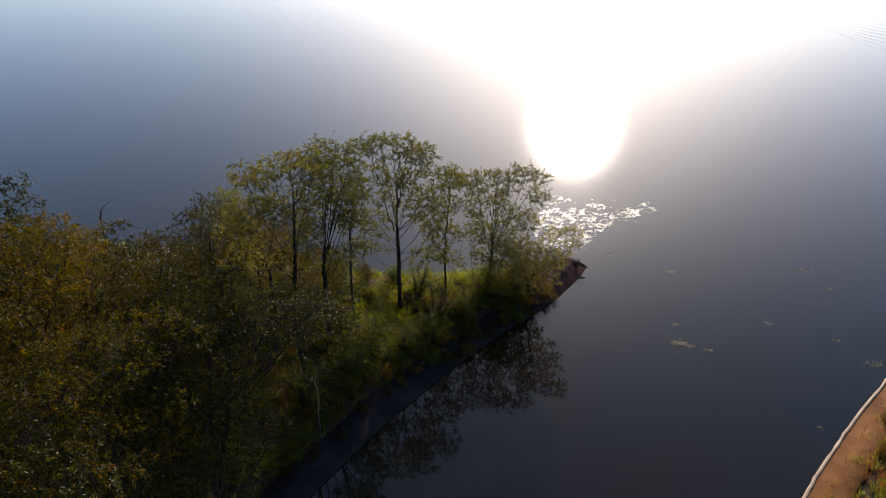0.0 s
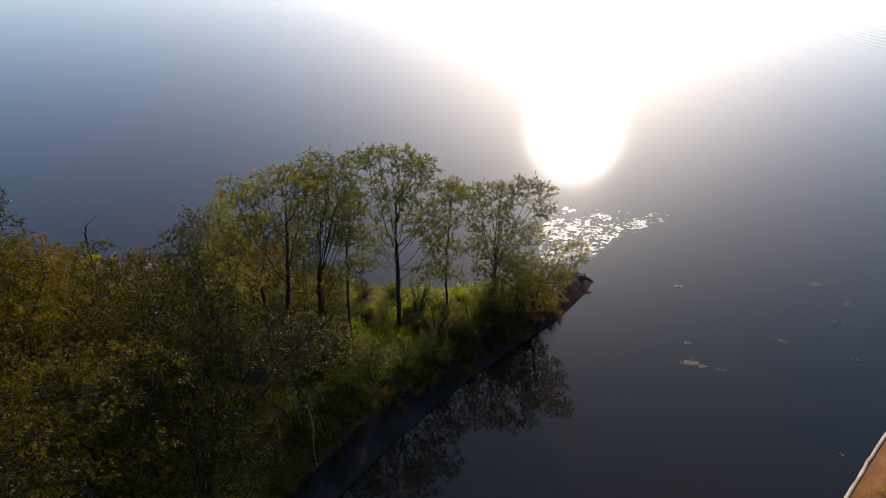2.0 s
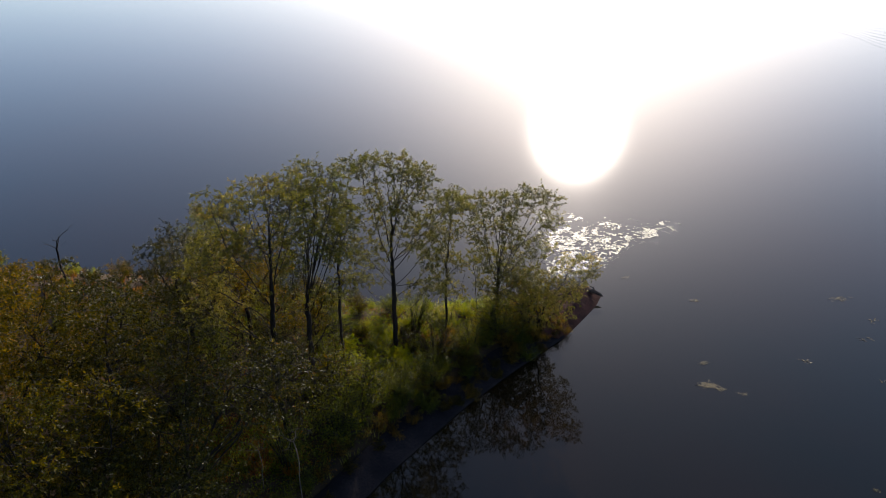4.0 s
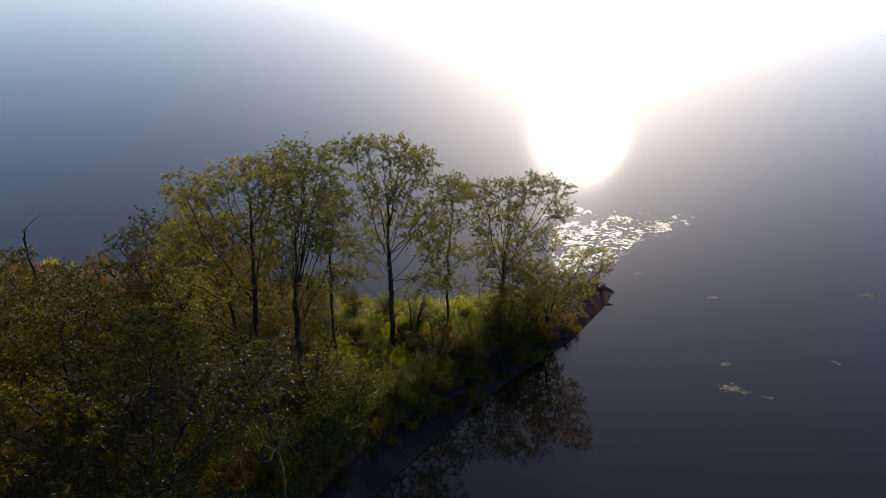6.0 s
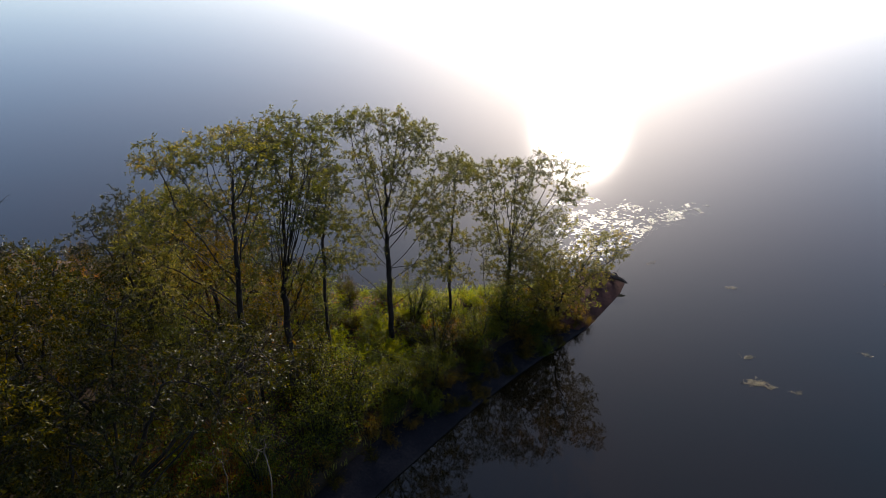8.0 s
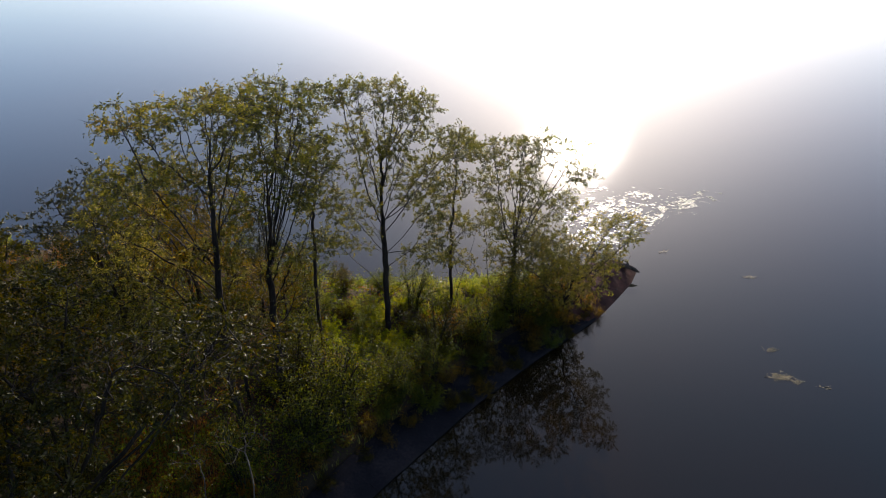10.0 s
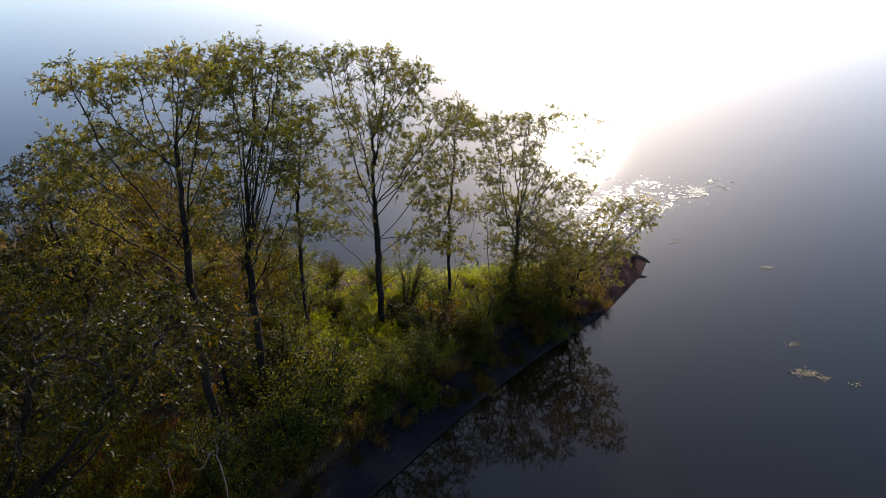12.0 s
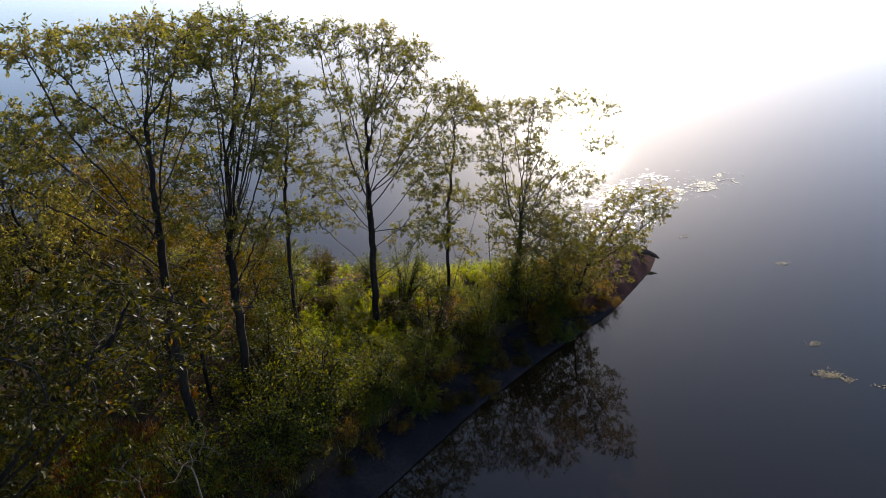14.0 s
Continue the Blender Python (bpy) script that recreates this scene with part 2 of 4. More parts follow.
def grow(rng, stems, lobes, count, step=0.45, kill=0.75, rounds=110, lift=0.12, clump=42):
    """A branching skeleton that reaches for points scattered in the lobes (centre, radii, share).
    stems: polylines that stand at the start. Returns places, parents."""
    pts = []
    share = sum(s for *_, s in lobes)
    for c, r, s in lobes:
        k = max(3, int(count * s / share / clump))
        d = unit(rng.normal(0, 1, (k, 3)) + (0, 0, 0.25))
        heart = np.array(c) + d * np.array(r) * 1.08 * rng.uniform(0.1, 1.0, (k, 1)) ** 0.4
        heart = np.repeat(heart, clump, 0)
        pts.append(heart + rng.normal(0, 1, heart.shape) * (0.42, 0.42, 0.15))
    pts = np.concatenate(pts)
    at, par = [], []
    for line in stems:
        prev = -1
        if at:  # a limb that starts on standing wood grows out of it
            gap = np.linalg.norm(np.array(at) - line[0], axis=1)
            if gap.min() < 0.02:
                prev, line = int(gap.argmin()), line[1:]
        for p in line:
            at.append(np.array(p, float))
            par.append(prev)
            prev = len(at) - 1
    live = np.arange(len(pts))
    grown = np.array(at)
    d = np.linalg.norm(pts[:, None] - grown[None], axis=2)
    near, dist = d.argmin(1), d.min(1)
    for _ in range(rounds):
        if not len(live):
            break
        pull = unit(pts[live] - grown[near[live]])
        total = np.zeros((len(grown), 3))
        np.add.at(total, near[live], pull)
        src = np.unique(near[live])
        way = unit(unit(total[src]) + rng.normal(0, 0.1, (len(src), 3)) + (0, 0, lift))
        fresh = grown[src] + way * step
        room = np.array([np.linalg.norm(grown - f, axis=1).min() for f in fresh]) > step * 0.5
        lost = []
        for i in np.flatnonzero(~room):  # stuck between two goals: make for the nearer
            mine = live[near[live] == src[i]]
            goal = mine[dist[mine].argmin()]
            fresh[i] = grown[src[i]] + unit(pts[goal] - grown[src[i]]) * step
            room[i] = np.linalg.norm(grown - fresh[i], axis=1).min() > step * 0.5
            if not room[i]:
                lost.append(goal)
        live = live[~np.isin(live, lost)]
        src, fresh = src[room], fresh[room]
        if not len(live):
            break
        if not len(src):
            continue
        first = len(grown)
        par += list(src)
        grown = np.concatenate([grown, fresh])
        d = np.linalg.norm(pts[live][:, None] - fresh[None], axis=2)
        better = d.min(1) < dist[live]
        near[live[better]] = first + d.argmin(1)[better]
        dist[live] = np.minimum(dist[live], d.min(1))
        live = live[dist[live] > kill]
    par = np.array(par)
    for _ in range(2):  # ease the kinks, with the feet held
        kid = np.zeros_like(grown)
        many = np.zeros(len(par))
        np.add.at(kid, par[par >= 0], grown[par >= 0])
        np.add.at(many, par[par >= 0], 1)
        inner = np.flatnonzero((par >= 0) & (many > 0))
        grown[inner] = 0.5 * grown[inner] + 0.25 * grown[par[inner]] + 0.25 * kid[inner] / many[inner, None]
    return grown, par


def thickness(par, tip, power, base):
    n = len(par)
    r = np.zeros(n)
    for i in range(n - 1, -1, -1):
        r[i] = max(r[i], tip ** power)
        if par[i] >= 0:
            r[par[i]] += r[i]
    r = r ** (1 / power)
    return tip + (r - tip) * (base - tip) / (r.max() - tip)


def wood_mesh(name, at, par, rad, mat, thinnest=0.0):
    """Tubes along all branches of a skeleton."""
    kids = [[] for _ in par]
    roots = []
    for i, p in enumerate(par):
        (kids[p] if p >= 0 else roots).append(i)
    vs, qs, off = [], [], 0
    todo = [(-1, r) for r in roots]
    while todo:
        p, i = todo.pop()
        chain = [p, i] if p >= 0 else [i]
        while kids[i]:
            order = sorted(kids[i], key=lambda k: -rad[k])
            todo += [(i, k) for k in order[1:]]
            i = order[0]
            chain.append(i)
        while len(chain) > 1 and rad[chain[-1]] < thinnest:
            chain.pop()
        if len(chain) < 2:
            continue
        r = rad[chain].copy()
        if p >= 0:
            r[0] = min(r[0], r[1] * 1.25)
        big = r.max()
        v, q = tube(at[chain], r, 8 if big > 0.12 else 5 if big > 0.04 else 3)
        vs.append(v)
        qs.append(q + off)
        off += len(v)
    return mesh_from(name, np.concatenate(vs), np.concatenate(qs), mat)


def limb(rng, start, end, step, sag=0.06):
    """One limb from the trunk to its end, slightly bowed and uneven."""
    gap = np.linalg.norm(end - start)
    bend = start + (end - start) * (0.5, 0.5, 0.5 - sag) + rng.normal(0, 0.05, 3) * gap
    t = np.linspace(0, 1, max(5, int(gap / step)))[:, None]
    drift = np.cumsum(rng.normal(0, 0.035, (len(t), 3)), 0) * (t > 0)
    return (1 - t) ** 2 * start + 2 * t * (1 - t) * bend + t * t * end + drift


def fan(rng, trunk, lobes, n, step, low):
    """Long limbs that leave the trunk at a steep angle and rise to the crown's outer parts."""
    out, share = [], np.array([s for *_, s in lobes])
    top = trunk[-1][2]
    for k in range(n):
        c, r, _ = lobes[rng.choice(len(lobes), p=share / share.sum())]
        end = np.array(c) + unit(rng.normal(0, 1, 3) * (1, 1, 0.5) + (0, 0, 0.4)) * np.array(r) * 0.8
        flat = np.hypot(*(end - trunk[-1])[:2])
        z = np.clip(end[2] - flat * rng.uniform(0.7, 1.5) - 0.4, top * low, top)
        start = trunk[np.abs(trunk[:, 2] - z).argmin()]
        out.append(limb(rng, start, end, step))
    return out


def make_tree(seed, height, spread, lobes, stems, label, leaf, category="tree", base=0.17, count=1800, leaves=7, sprays=2, size=0.13, thin=0.02, step=0.26, kill=0.33, group="", power=1.62, limbs=9, bare=0.45, low=0.5, reach=(), gaps=-0.2):
    """tree > trunk, crown. The trunk carries all limbs, the crown all leaves.
    reach: (x, y, z of a limb's end, height at which it leaves the trunk)."""
    rng = np.random.default_rng(seed)
    stems = list(stems)
    first = stems[0]
    for x, y, z, foot in reach:
        stems.append(limb(rng, first[np.abs(first[:, 2] - foot).argmin()], np.array((x, y, z)), step))
    stems += fan(rng, first, lobes, limbs, step, low)
    at, par = grow(rng, stems, lobes, count, step=step, kill=kill)
    rad = thickness(par, 0.009, power, base)
    tree = tagged(new(category.replace(" ", "_")), label, category, group)
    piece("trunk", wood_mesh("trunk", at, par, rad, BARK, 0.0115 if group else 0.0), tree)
    beyond = np.ones(len(par))  # how much wood each place carries
    for i in range(len(par) - 1, -1, -1):
        if par[i] >= 0:
            beyond[par[i]] += beyond[i]
    fine = np.flatnonzero((rad < thin) & (par >= 0) & (beyond < 7))
    way = unit(at[fine] - at[par[fine]])
    # short side twigs on the fine wood, leaves along each; low twigs have lost most of their leaves
    high = at[fine][:, 2] / at[:, 2].max()
    pad = np.array([noise.noise((p[0] * 0.85 + seed, p[1] * 0.85, p[2] * 1.5)) + 0.45 * noise.noise((p[0] * 2.3, p[1] * 2.3 + seed, p[2] * 3.4)) for p in at[fine]])
    full = 1 / (1 + np.exp(-(pad - gaps) * 14))  # leaves sit in pads, with open air between
    leafy = rng.random(len(fine)) < np.clip((high - bare) / 0.22, 0.22, 1.0) * np.clip(full, 0.1, 1.0)
    which = np.repeat(np.arange(len(fine)), sprays)
    foot = at[fine][which] - way[which] * rng.uniform(0, step, (len(which), 1))
    out = unit(way[which] * 0.7 + rng.normal(0, 0.75, (len(which), 3)) * (1, 1, 0.7) + (0, 0, 0.05))
    tip = foot + out * rng.uniform(0.15, 0.5, (len(which), 1))
    side = unit(np.cross(out, (0.2, 0.4, 0.9))) * 0.007
    up = np.cross(out, side)
    v = np.stack([foot + side, foot - side * 0.5 + up, foot - side * 0.5 - up, tip], 1).reshape(-1, 3)
    b = np.arange(len(which))[:, None] * 4
    if not group:
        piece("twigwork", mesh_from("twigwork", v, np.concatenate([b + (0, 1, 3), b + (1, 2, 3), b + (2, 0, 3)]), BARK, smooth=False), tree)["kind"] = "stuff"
    on = np.repeat(np.flatnonzero(leafy[which]), leaves)
    f = rng.uniform(0.15, 1.08, (len(on), 1)) ** 0.8
    p = foot[on] * (1 - f) + tip[on] * f + rng.normal(0, 0.035, (len(on), 3))
    v, t = leaf_blades(rng, p, out[on] + rng.normal(0, 0.35, (len(on), 3)), size, size * 0.19)
    piece("crown", mesh_from("crown", v, t, leaf, smooth=False), tree, "sparse green and olive leaves")
    return tree


def split_quads(q):
    """Quads and, where the last two corners are one, triangles."""
    tri = q[:, 2] == q[:, 3]
    return [q[~tri], q[tri][:, :3]]


def make_shrub(seed, height, radius, stems, leaf, label, category="shrub", size=0.15, per=17, group="", twigs=5):
    """shrub > branchwork, foliage: arching stems with side twigs and leaves along them."""
    rng = np.random.default_rng(seed)
    vs, qs, off, pts, ways = [], [], 0, [], []
    for _ in range(stems):
        a, out = rng.uniform(0, 2 * np.pi), radius * rng.uniform(0.15, 1.0) ** 0.7
        h = height * rng.uniform(0.6, 1.05) * (1 - 0.35 * (out / radius) ** 2)
        s = np.linspace(0, 1, 7)[:, None]
        foot = np.array((math.cos(a), math.sin(a), 0)) * radius * 0.15
        line = foot + np.array((math.cos(a), math.sin(a), 0)) * out * s ** 1.6 + np.array((0, 0, h)) * (1 - (1 - s) ** 1.5) + rng.normal(0, 0.06, (7, 3)) * s
        v, q = tube(line[::2], np.linspace(0.03, 0.006, 4) * height / 2.5, 3)
        vs.append(v), qs.append(q + off)
        off += len(v)
        for _ in range(twigs):
            k = rng.integers(2, 6)
            end = line[k] + unit(rng.normal(0, 1, 3) + (0, 0, 0.35) + (line[k] - line[0]) * (0.3, 0.3, 0)) * height * rng.uniform(0.14, 0.3)
            thick = np.array((0.012, 0.012, 0)) * height / 2.5
            v = np.array([line[k] + thick * (1, 0, 0), line[k] + thick * (-0.5, 0.8, 0), line[k] - thick * (0.5, 0.8, 0), end])
            vs.append(v), qs.append(np.array([(0, 1, 3, 3), (1, 2, 3, 3), (2, 0, 3, 3)]) + off)
            off += 4
            u = rng.uniform(0.1, 1.1, (per, 1))
            pts.append(line[k] + (end - line[k]) * u + rng.normal(0, 0.07, (per, 3)) * height / 2.5)
            ways.append(np.repeat((end - line[k])[None], per, 0))
        u = rng.integers(3, 6, per * 2)
        f = rng.uniform(0, 1, (per * 2, 1))
        pts.append(line[u] * (1 - f) + line[u + 1] * f + rng.normal(0, 0.08, (per * 2, 3)))
        ways.append(line[u + 1] - line[u] + rng.normal(0, 0.2, (per * 2, 3)))
    plant = tagged(new(category.replace(" ", "_")), label, category, group)
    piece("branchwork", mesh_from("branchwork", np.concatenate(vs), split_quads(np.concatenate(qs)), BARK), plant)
    v, t = leaf_blades(rng, np.concatenate(pts), unit(np.concatenate(ways)), size, size * 0.24)
    piece("foliage", mesh_from("foliage", v, t, leaf, smooth=False), plant)
    return plant


def place(x, y, z, turn=0.0, scale=1.0, lean=0.0):
    return pose(x, y, z, lean, 0, turn) @ Matrix.Scale(scale, 4)


def stuff(name, me, label, category):
    return tagged(new(name, me), label, category, kind="stuff")


def grass_mesh(name, seed, spots, height, mat, blades=12, width=0.022):
    """Tufts of bent blades at the spots (x, y, z)."""
    rng = np.random.default_rng(seed)
    at = np.repeat(np.asarray(spots, float), blades, 0)
    n = len(at)
    at = at + rng.normal(0, 0.14, (n, 3)) * (1, 1, 0)
    a = rng.uniform(0, 2 * np.pi, n)
    out = np.stack([np.cos(a), np.sin(a), 0 * a], 1)
    side = np.stack([-np.sin(a), np.cos(a), 0 * a], 1) * width * rng.uniform(0.6, 1.4, (n, 1))
    h = height * rng.uniform(0.45, 1.2, (n, 1))
    mid = at + (0, 0, 0.6) * h + out * h * 0.14
    end = at + (0, 0, 0.95) * h + out * h * rng.uniform(0.25, 0.65, (n, 1))
    v = np.stack([at - side, at + side, mid + side * 0.8, mid - side * 0.8, end], 1).reshape(-1, 3)
    b = np.arange(n)[:, None] * 5
    return mesh_from(name, v, [b + (0, 1, 2, 3), b + (3, 2, 4)], mat, smooth=False)


# ---- water, spit and banks ----
NEAR_BANK = [(-62.0, -60.0), (-7.7, 30.1), (-3.3, 36.8), (1.6, 43.0), (5.2, 46.8), (9.5, 51.0), (11.4, 53.6), (12.8, 55.6), (13.5, 57.1)]
FAR_BANK = [(13.5, 57.1), (13.3, 57.9), (12.5, 58.5), (11.2, 58.4), (6.0, 56.6), (-2.0, 55.2), (-9.0, 56.2), (-16.0, 59.6), (-36.0, 61.6), (-140.0, 70.0)]


def edge_distance(p, line):
    """Distance of points to a polyline, positive on its left side."""
    best, sign = np.full(len(p), 1e9), np.ones(len(p))
    for a, b in zip(np.array(line[:-1]), np.array(line[1:])):
        ab = b - a
        t = np.clip(((p - a) @ ab) / (ab @ ab), 0, 1)
        d = p - (a + t[:, None] * ab)
        r = np.linalg.norm(d, axis=1)
        s = np.sign(ab[0] * d[:, 1] - ab[1] * d[:, 0])
        sign = np.where(r < best - 1e-6, s, sign)
        best = np.minimum(best, r)
    return best * sign


def wobble(p, scale, seed=0.0):
    return np.array([noise.noise((x * scale + seed, y * scale, seed)) for x, y in p])


def spit_height(p):
    p = np.asarray(p, float).reshape(-1, 2)
    near, far = edge_distance(p, NEAR_BANK), edge_distance(p, FAR_BANK)
    h1 = np.where(near < 3.0, near * 0.3 - 0.2 * (near < 1.8), 0.9 + (near - 3.0) * 0.09)
    h2 = far * 0.45
    return np.minimum(np.minimum(h1, h2), 1.7)


def ground_sheet(name, xs, ys, height, mat, label, rough=0.12):
    gx, gy = np.meshgrid(xs, ys)
    p = np.stack([gx.ravel(), gy.ravel()], 1)
    h = height(p)
    z = np.clip(h, -1.2, 9) + np.where(h > 0.95, wobble(p, 0.5) * rough + wobble(p, 1.7, 5.0) * rough * 0.4, 0)
    nx, ny = len(xs), len(ys)
    i = (np.arange(ny - 1)[:, None] * nx + np.arange(nx - 1)[None]).ravel()
    q = np.stack([i, i + 1, i + nx + 1, i + nx], 1)
    q = q[(z[q] > -1.1).any(1)]
    used = np.unique(q)
    remap = np.zeros(len(p), int)
    remap[used] = np.arange(len(used))
    ob = new(name, mesh_from(name, np.column_stack([p, z])[used], remap[q], mat))
    return tagged(ob, label, "ground", kind="structure")


ground_sheet("ground_spit", np.arange(-100, 16, 0.8), np.arange(-50, 80, 0.8), spit_height, SOIL, "dark soil under fallen leaves on a wooded spit")

water = new("water", mesh_from("water", [(-4000, -4000, 0), (4000, -4000, 0), (4000, 4000, 0), (-4000, 4000, 0)], np.array([[0, 1, 2, 3]]), WATER, smooth=False))
tagged(water, "calm lake water mirroring a bright hazy sky", "water", kind="structure")

RIGHT_BANK = [(60.0, 64.0), (39.0, 46.3), (32.4, 40.3), (28.7, 36.9), (25.6, 33.9), (22.8, 31.0), (21.2, 29.2), (17.0, 23.0), (12.0, 12.0), (9.0, -2.0), (0.0, -60.0)]


def right_height(p):
    d = edge_distance(np.asarray(p, float).reshape(-1, 2), RIGHT_BANK)
    return np.where(d < 2.6, d * 0.3 - 0.25 * (d < 2.2), 0.75 + (d - 2.6) * 0.16)


ground_sheet("ground_shore", np.arange(0, 90, 1.0), np.arange(-40, 66, 1.0), right_height, SOIL, "brown soil of the opposite shore")


def apron(name, line, label, slab=7.5, wide=2.7, rise=0.8, rim=0.3, rim_mat=None, slab_mat=None):
    """A sloping concrete bank of cast slabs with a pale rim along the water: slabs and rims are pieces."""
    line = [Vector((*p, 0)) for p in line]
    base = tagged(new(name), label, "embankment", kind="structure")
    cuts = []
    for a, b in zip(line[:-1], line[1:]):
        k = max(1, round((b - a).length / slab))
        cuts += [a.lerp(b, i / k) for i in range(k)]
    cuts.append(line[-1])
    rng = random.Random(4)
    inward = []
    for i in range(len(cuts)):
        d = (cuts[min(i + 1, len(cuts) - 1)] - cuts[max(i - 1, 0)]).normalized()
        inward.append(Vector((-d.y, d.x, 0)))
    for i in range(len(cuts) - 1):
        a, b, na, nb = cuts[i], cuts[i + 1], inward[i], inward[i + 1]
        gap = (b - a).normalized() * 0.003
        lift = rng.uniform(-0.004, 0.004)
        for part_name, prof, mat in (() if rim else ((
            "slab", [(0.0, -0.5), (0.0, 0.1), (0.12, 0.16), (wide * 0.5, rise * 0.5), (wide, rise + 0.1), (wide + 0.1, rise + 0.02), (wide + 0.1, -0.5)], slab_mat or SHADED_CONCRETE),)) + (() if not rim else (
            ("rim", [(0.0, -0.5), (0.0, 0.13), (0.05, 0.18), (rim - 0.04, 0.21), (rim, 0.17), (rim, -0.4)], rim_mat or RIM),
            ("slab", [(rim + 0.01, -0.5), (rim + 0.01, 0.12), (rim + 0.08, 0.16), (wide * 0.42, rise * 0.34), (wide * 0.5, rise * 0.58), (wide, rise + 0.1), (wide + 0.1, rise + 0.02), (wide + 0.1, -0.5)], slab_mat or SHADED_CONCRETE),
        )):
            n = len(prof)
            v = []
            steps = max(5, int((b - a).length / 0.6))
            for s in range(steps):
                f = s / (steps - 1)
                c = (a + gap).lerp(b - gap, f)
                m = na.lerp(nb, f)
                for u, z in prof:
                    jig = noise.noise((c.x * 0.9 + u, c.y * 0.9, 3.0)) * 0.11 + noise.noise((c.x * 3.1 + u, c.y * 3.1, 8.0)) * 0.05
                    v.append(c + m * (u + jig * (1 if part_name == "rim" else 0.3)) + Vector((0, 0, z + (lift + jig * 0.5 if z > 0 else 0))))
            q = [(s * n + j, s * n + j + 1, (s + 1) * n + j + 1, (s + 1) * n + j) for s in range(steps - 1) for j in range(n - 1)]
            ob = piece(part_name, mesh_from(part_name, v, np.array(q), mat), base)
    return base


def tip_height(p):
    near, far = edge_distance(p, NEAR_BANK), edge_distance(p, FAR_BANK)
    inner = np.minimum(near, far)
    lumps = (wobble(p, 0.9, 3.0) * 0.12 + wobble(p, 2.6, 9.0) * 0.07) * np.clip(inner / 0.5, 0, 1)
    h = np.minimum(np.minimum(near * 0.75, far * 0.8), 0.9) + lumps + 0.03
    return np.where((p[:, 1] < 50.6) | (near < -0.4) | (far < -0.4), -2.0, np.maximum(h, -1.0))


ground_sheet("ground_tip", np.arange(7.6, 14.6, 0.12), np.arange(50.4, 60, 0.12), tip_height, TIPSOIL, "bare reddish-brown earth bank at the spit's tip")
# the spit slope takes the shade-darkened concrete, the shore the sunlit one
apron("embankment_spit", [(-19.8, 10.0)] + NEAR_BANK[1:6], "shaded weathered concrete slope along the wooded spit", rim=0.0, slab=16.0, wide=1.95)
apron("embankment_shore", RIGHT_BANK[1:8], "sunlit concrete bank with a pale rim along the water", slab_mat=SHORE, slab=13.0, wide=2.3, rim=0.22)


# ---- trees ----
def z_at(x, y):
    return float(spit_height([(x, y)])[0]) - 0.1


def line_up(*pts, n=8, seed=0):
    """A gently uneven stem through the points."""
    pts = np.array(pts, float)
    t = np.linspace(0, len(pts) - 1, n)
    out = np.stack([np.interp(t, np.arange(len(pts)), pts[:, k]) for k in range(3)], 1)
    return out + np.random.default_rng(seed).normal(0, 0.05, out.shape) * (np.arange(n) > 0)[:, None] * (1, 1, 0)


def stand(tree, x, y, turn=0.0, scale=1.0):
    tree.matrix_basis = place(x, y, z_at(x, y), turn, scale)
    return tree


# the tall pair with joined crowns
stand(make_tree(11, 17, 5, [((-1.6, -1.1, 16.9), (0.9, 1.2, 0.6), 0.9), ((-0.3, 0.8, 16.8), (1.2, 2.4, 0.8), 1.5), ((1.3, 0.8, 16.5), (1.1, 2.2, 0.8), 1.3), ((-2.0, -1.0, 14.8), (1.0, 1.5, 0.6), 1.0), ((-0.6, 0.8, 14.5), (1.1, 2.2, 0.8), 0.8), ((1.2, 0.8, 14.0), (1.0, 2.2, 0.8), 0.6), ((-2.8, -1.2, 13.3), (1.1, 1.5, 0.5), 0.9), ((-3.0, -0.8, 11.2), (1.4, 1.8, 0.8), 1.0), ((-2.6, 0, 9.2), (1.7, 1.8, 0.8), 0.8), ((0.6, 0, 11.4), (0.9, 1.5, 0.7), 0.35), ((1.0, 0.5, 8.6), (1.4, 1.6, 0.8), 0.35), ((-2.6, 0.3, 6.6), (2.2, 2.2, 1.0), 0.6)],
    [line_up((0, 0, 0), (-0.3, 0.1, 4.5), (0.0, -0.1, 9.0), (0.3, -0.1, 12.5), (0.4, 0, 14.5), n=40, seed=1)], "tall slender tree with a spreading sparse olive crown", LEAF_WILLOW, base=0.185, count=5800, leaves=16, limbs=20, low=0.45, bare=0.4,
    reach=[(-3.5, -1.6, 13.3, 9.0), (-3.8, -1.2, 10.8, 7.6), (-4.2, 0.2, 9.2, 7.0), (-2.1, -1.4, 17.0, 10.4), (-0.9, 0.4, 17.2, 12.0), (1.8, -0.3, 16.8, 11.4), (0.8, 0.6, 17.2, 12.8), (-3.4, -0.8, 14.8, 9.8), (-1.2, -0.8, 15.0, 10.8)]), -9.5, 38.4, scale=0.968)
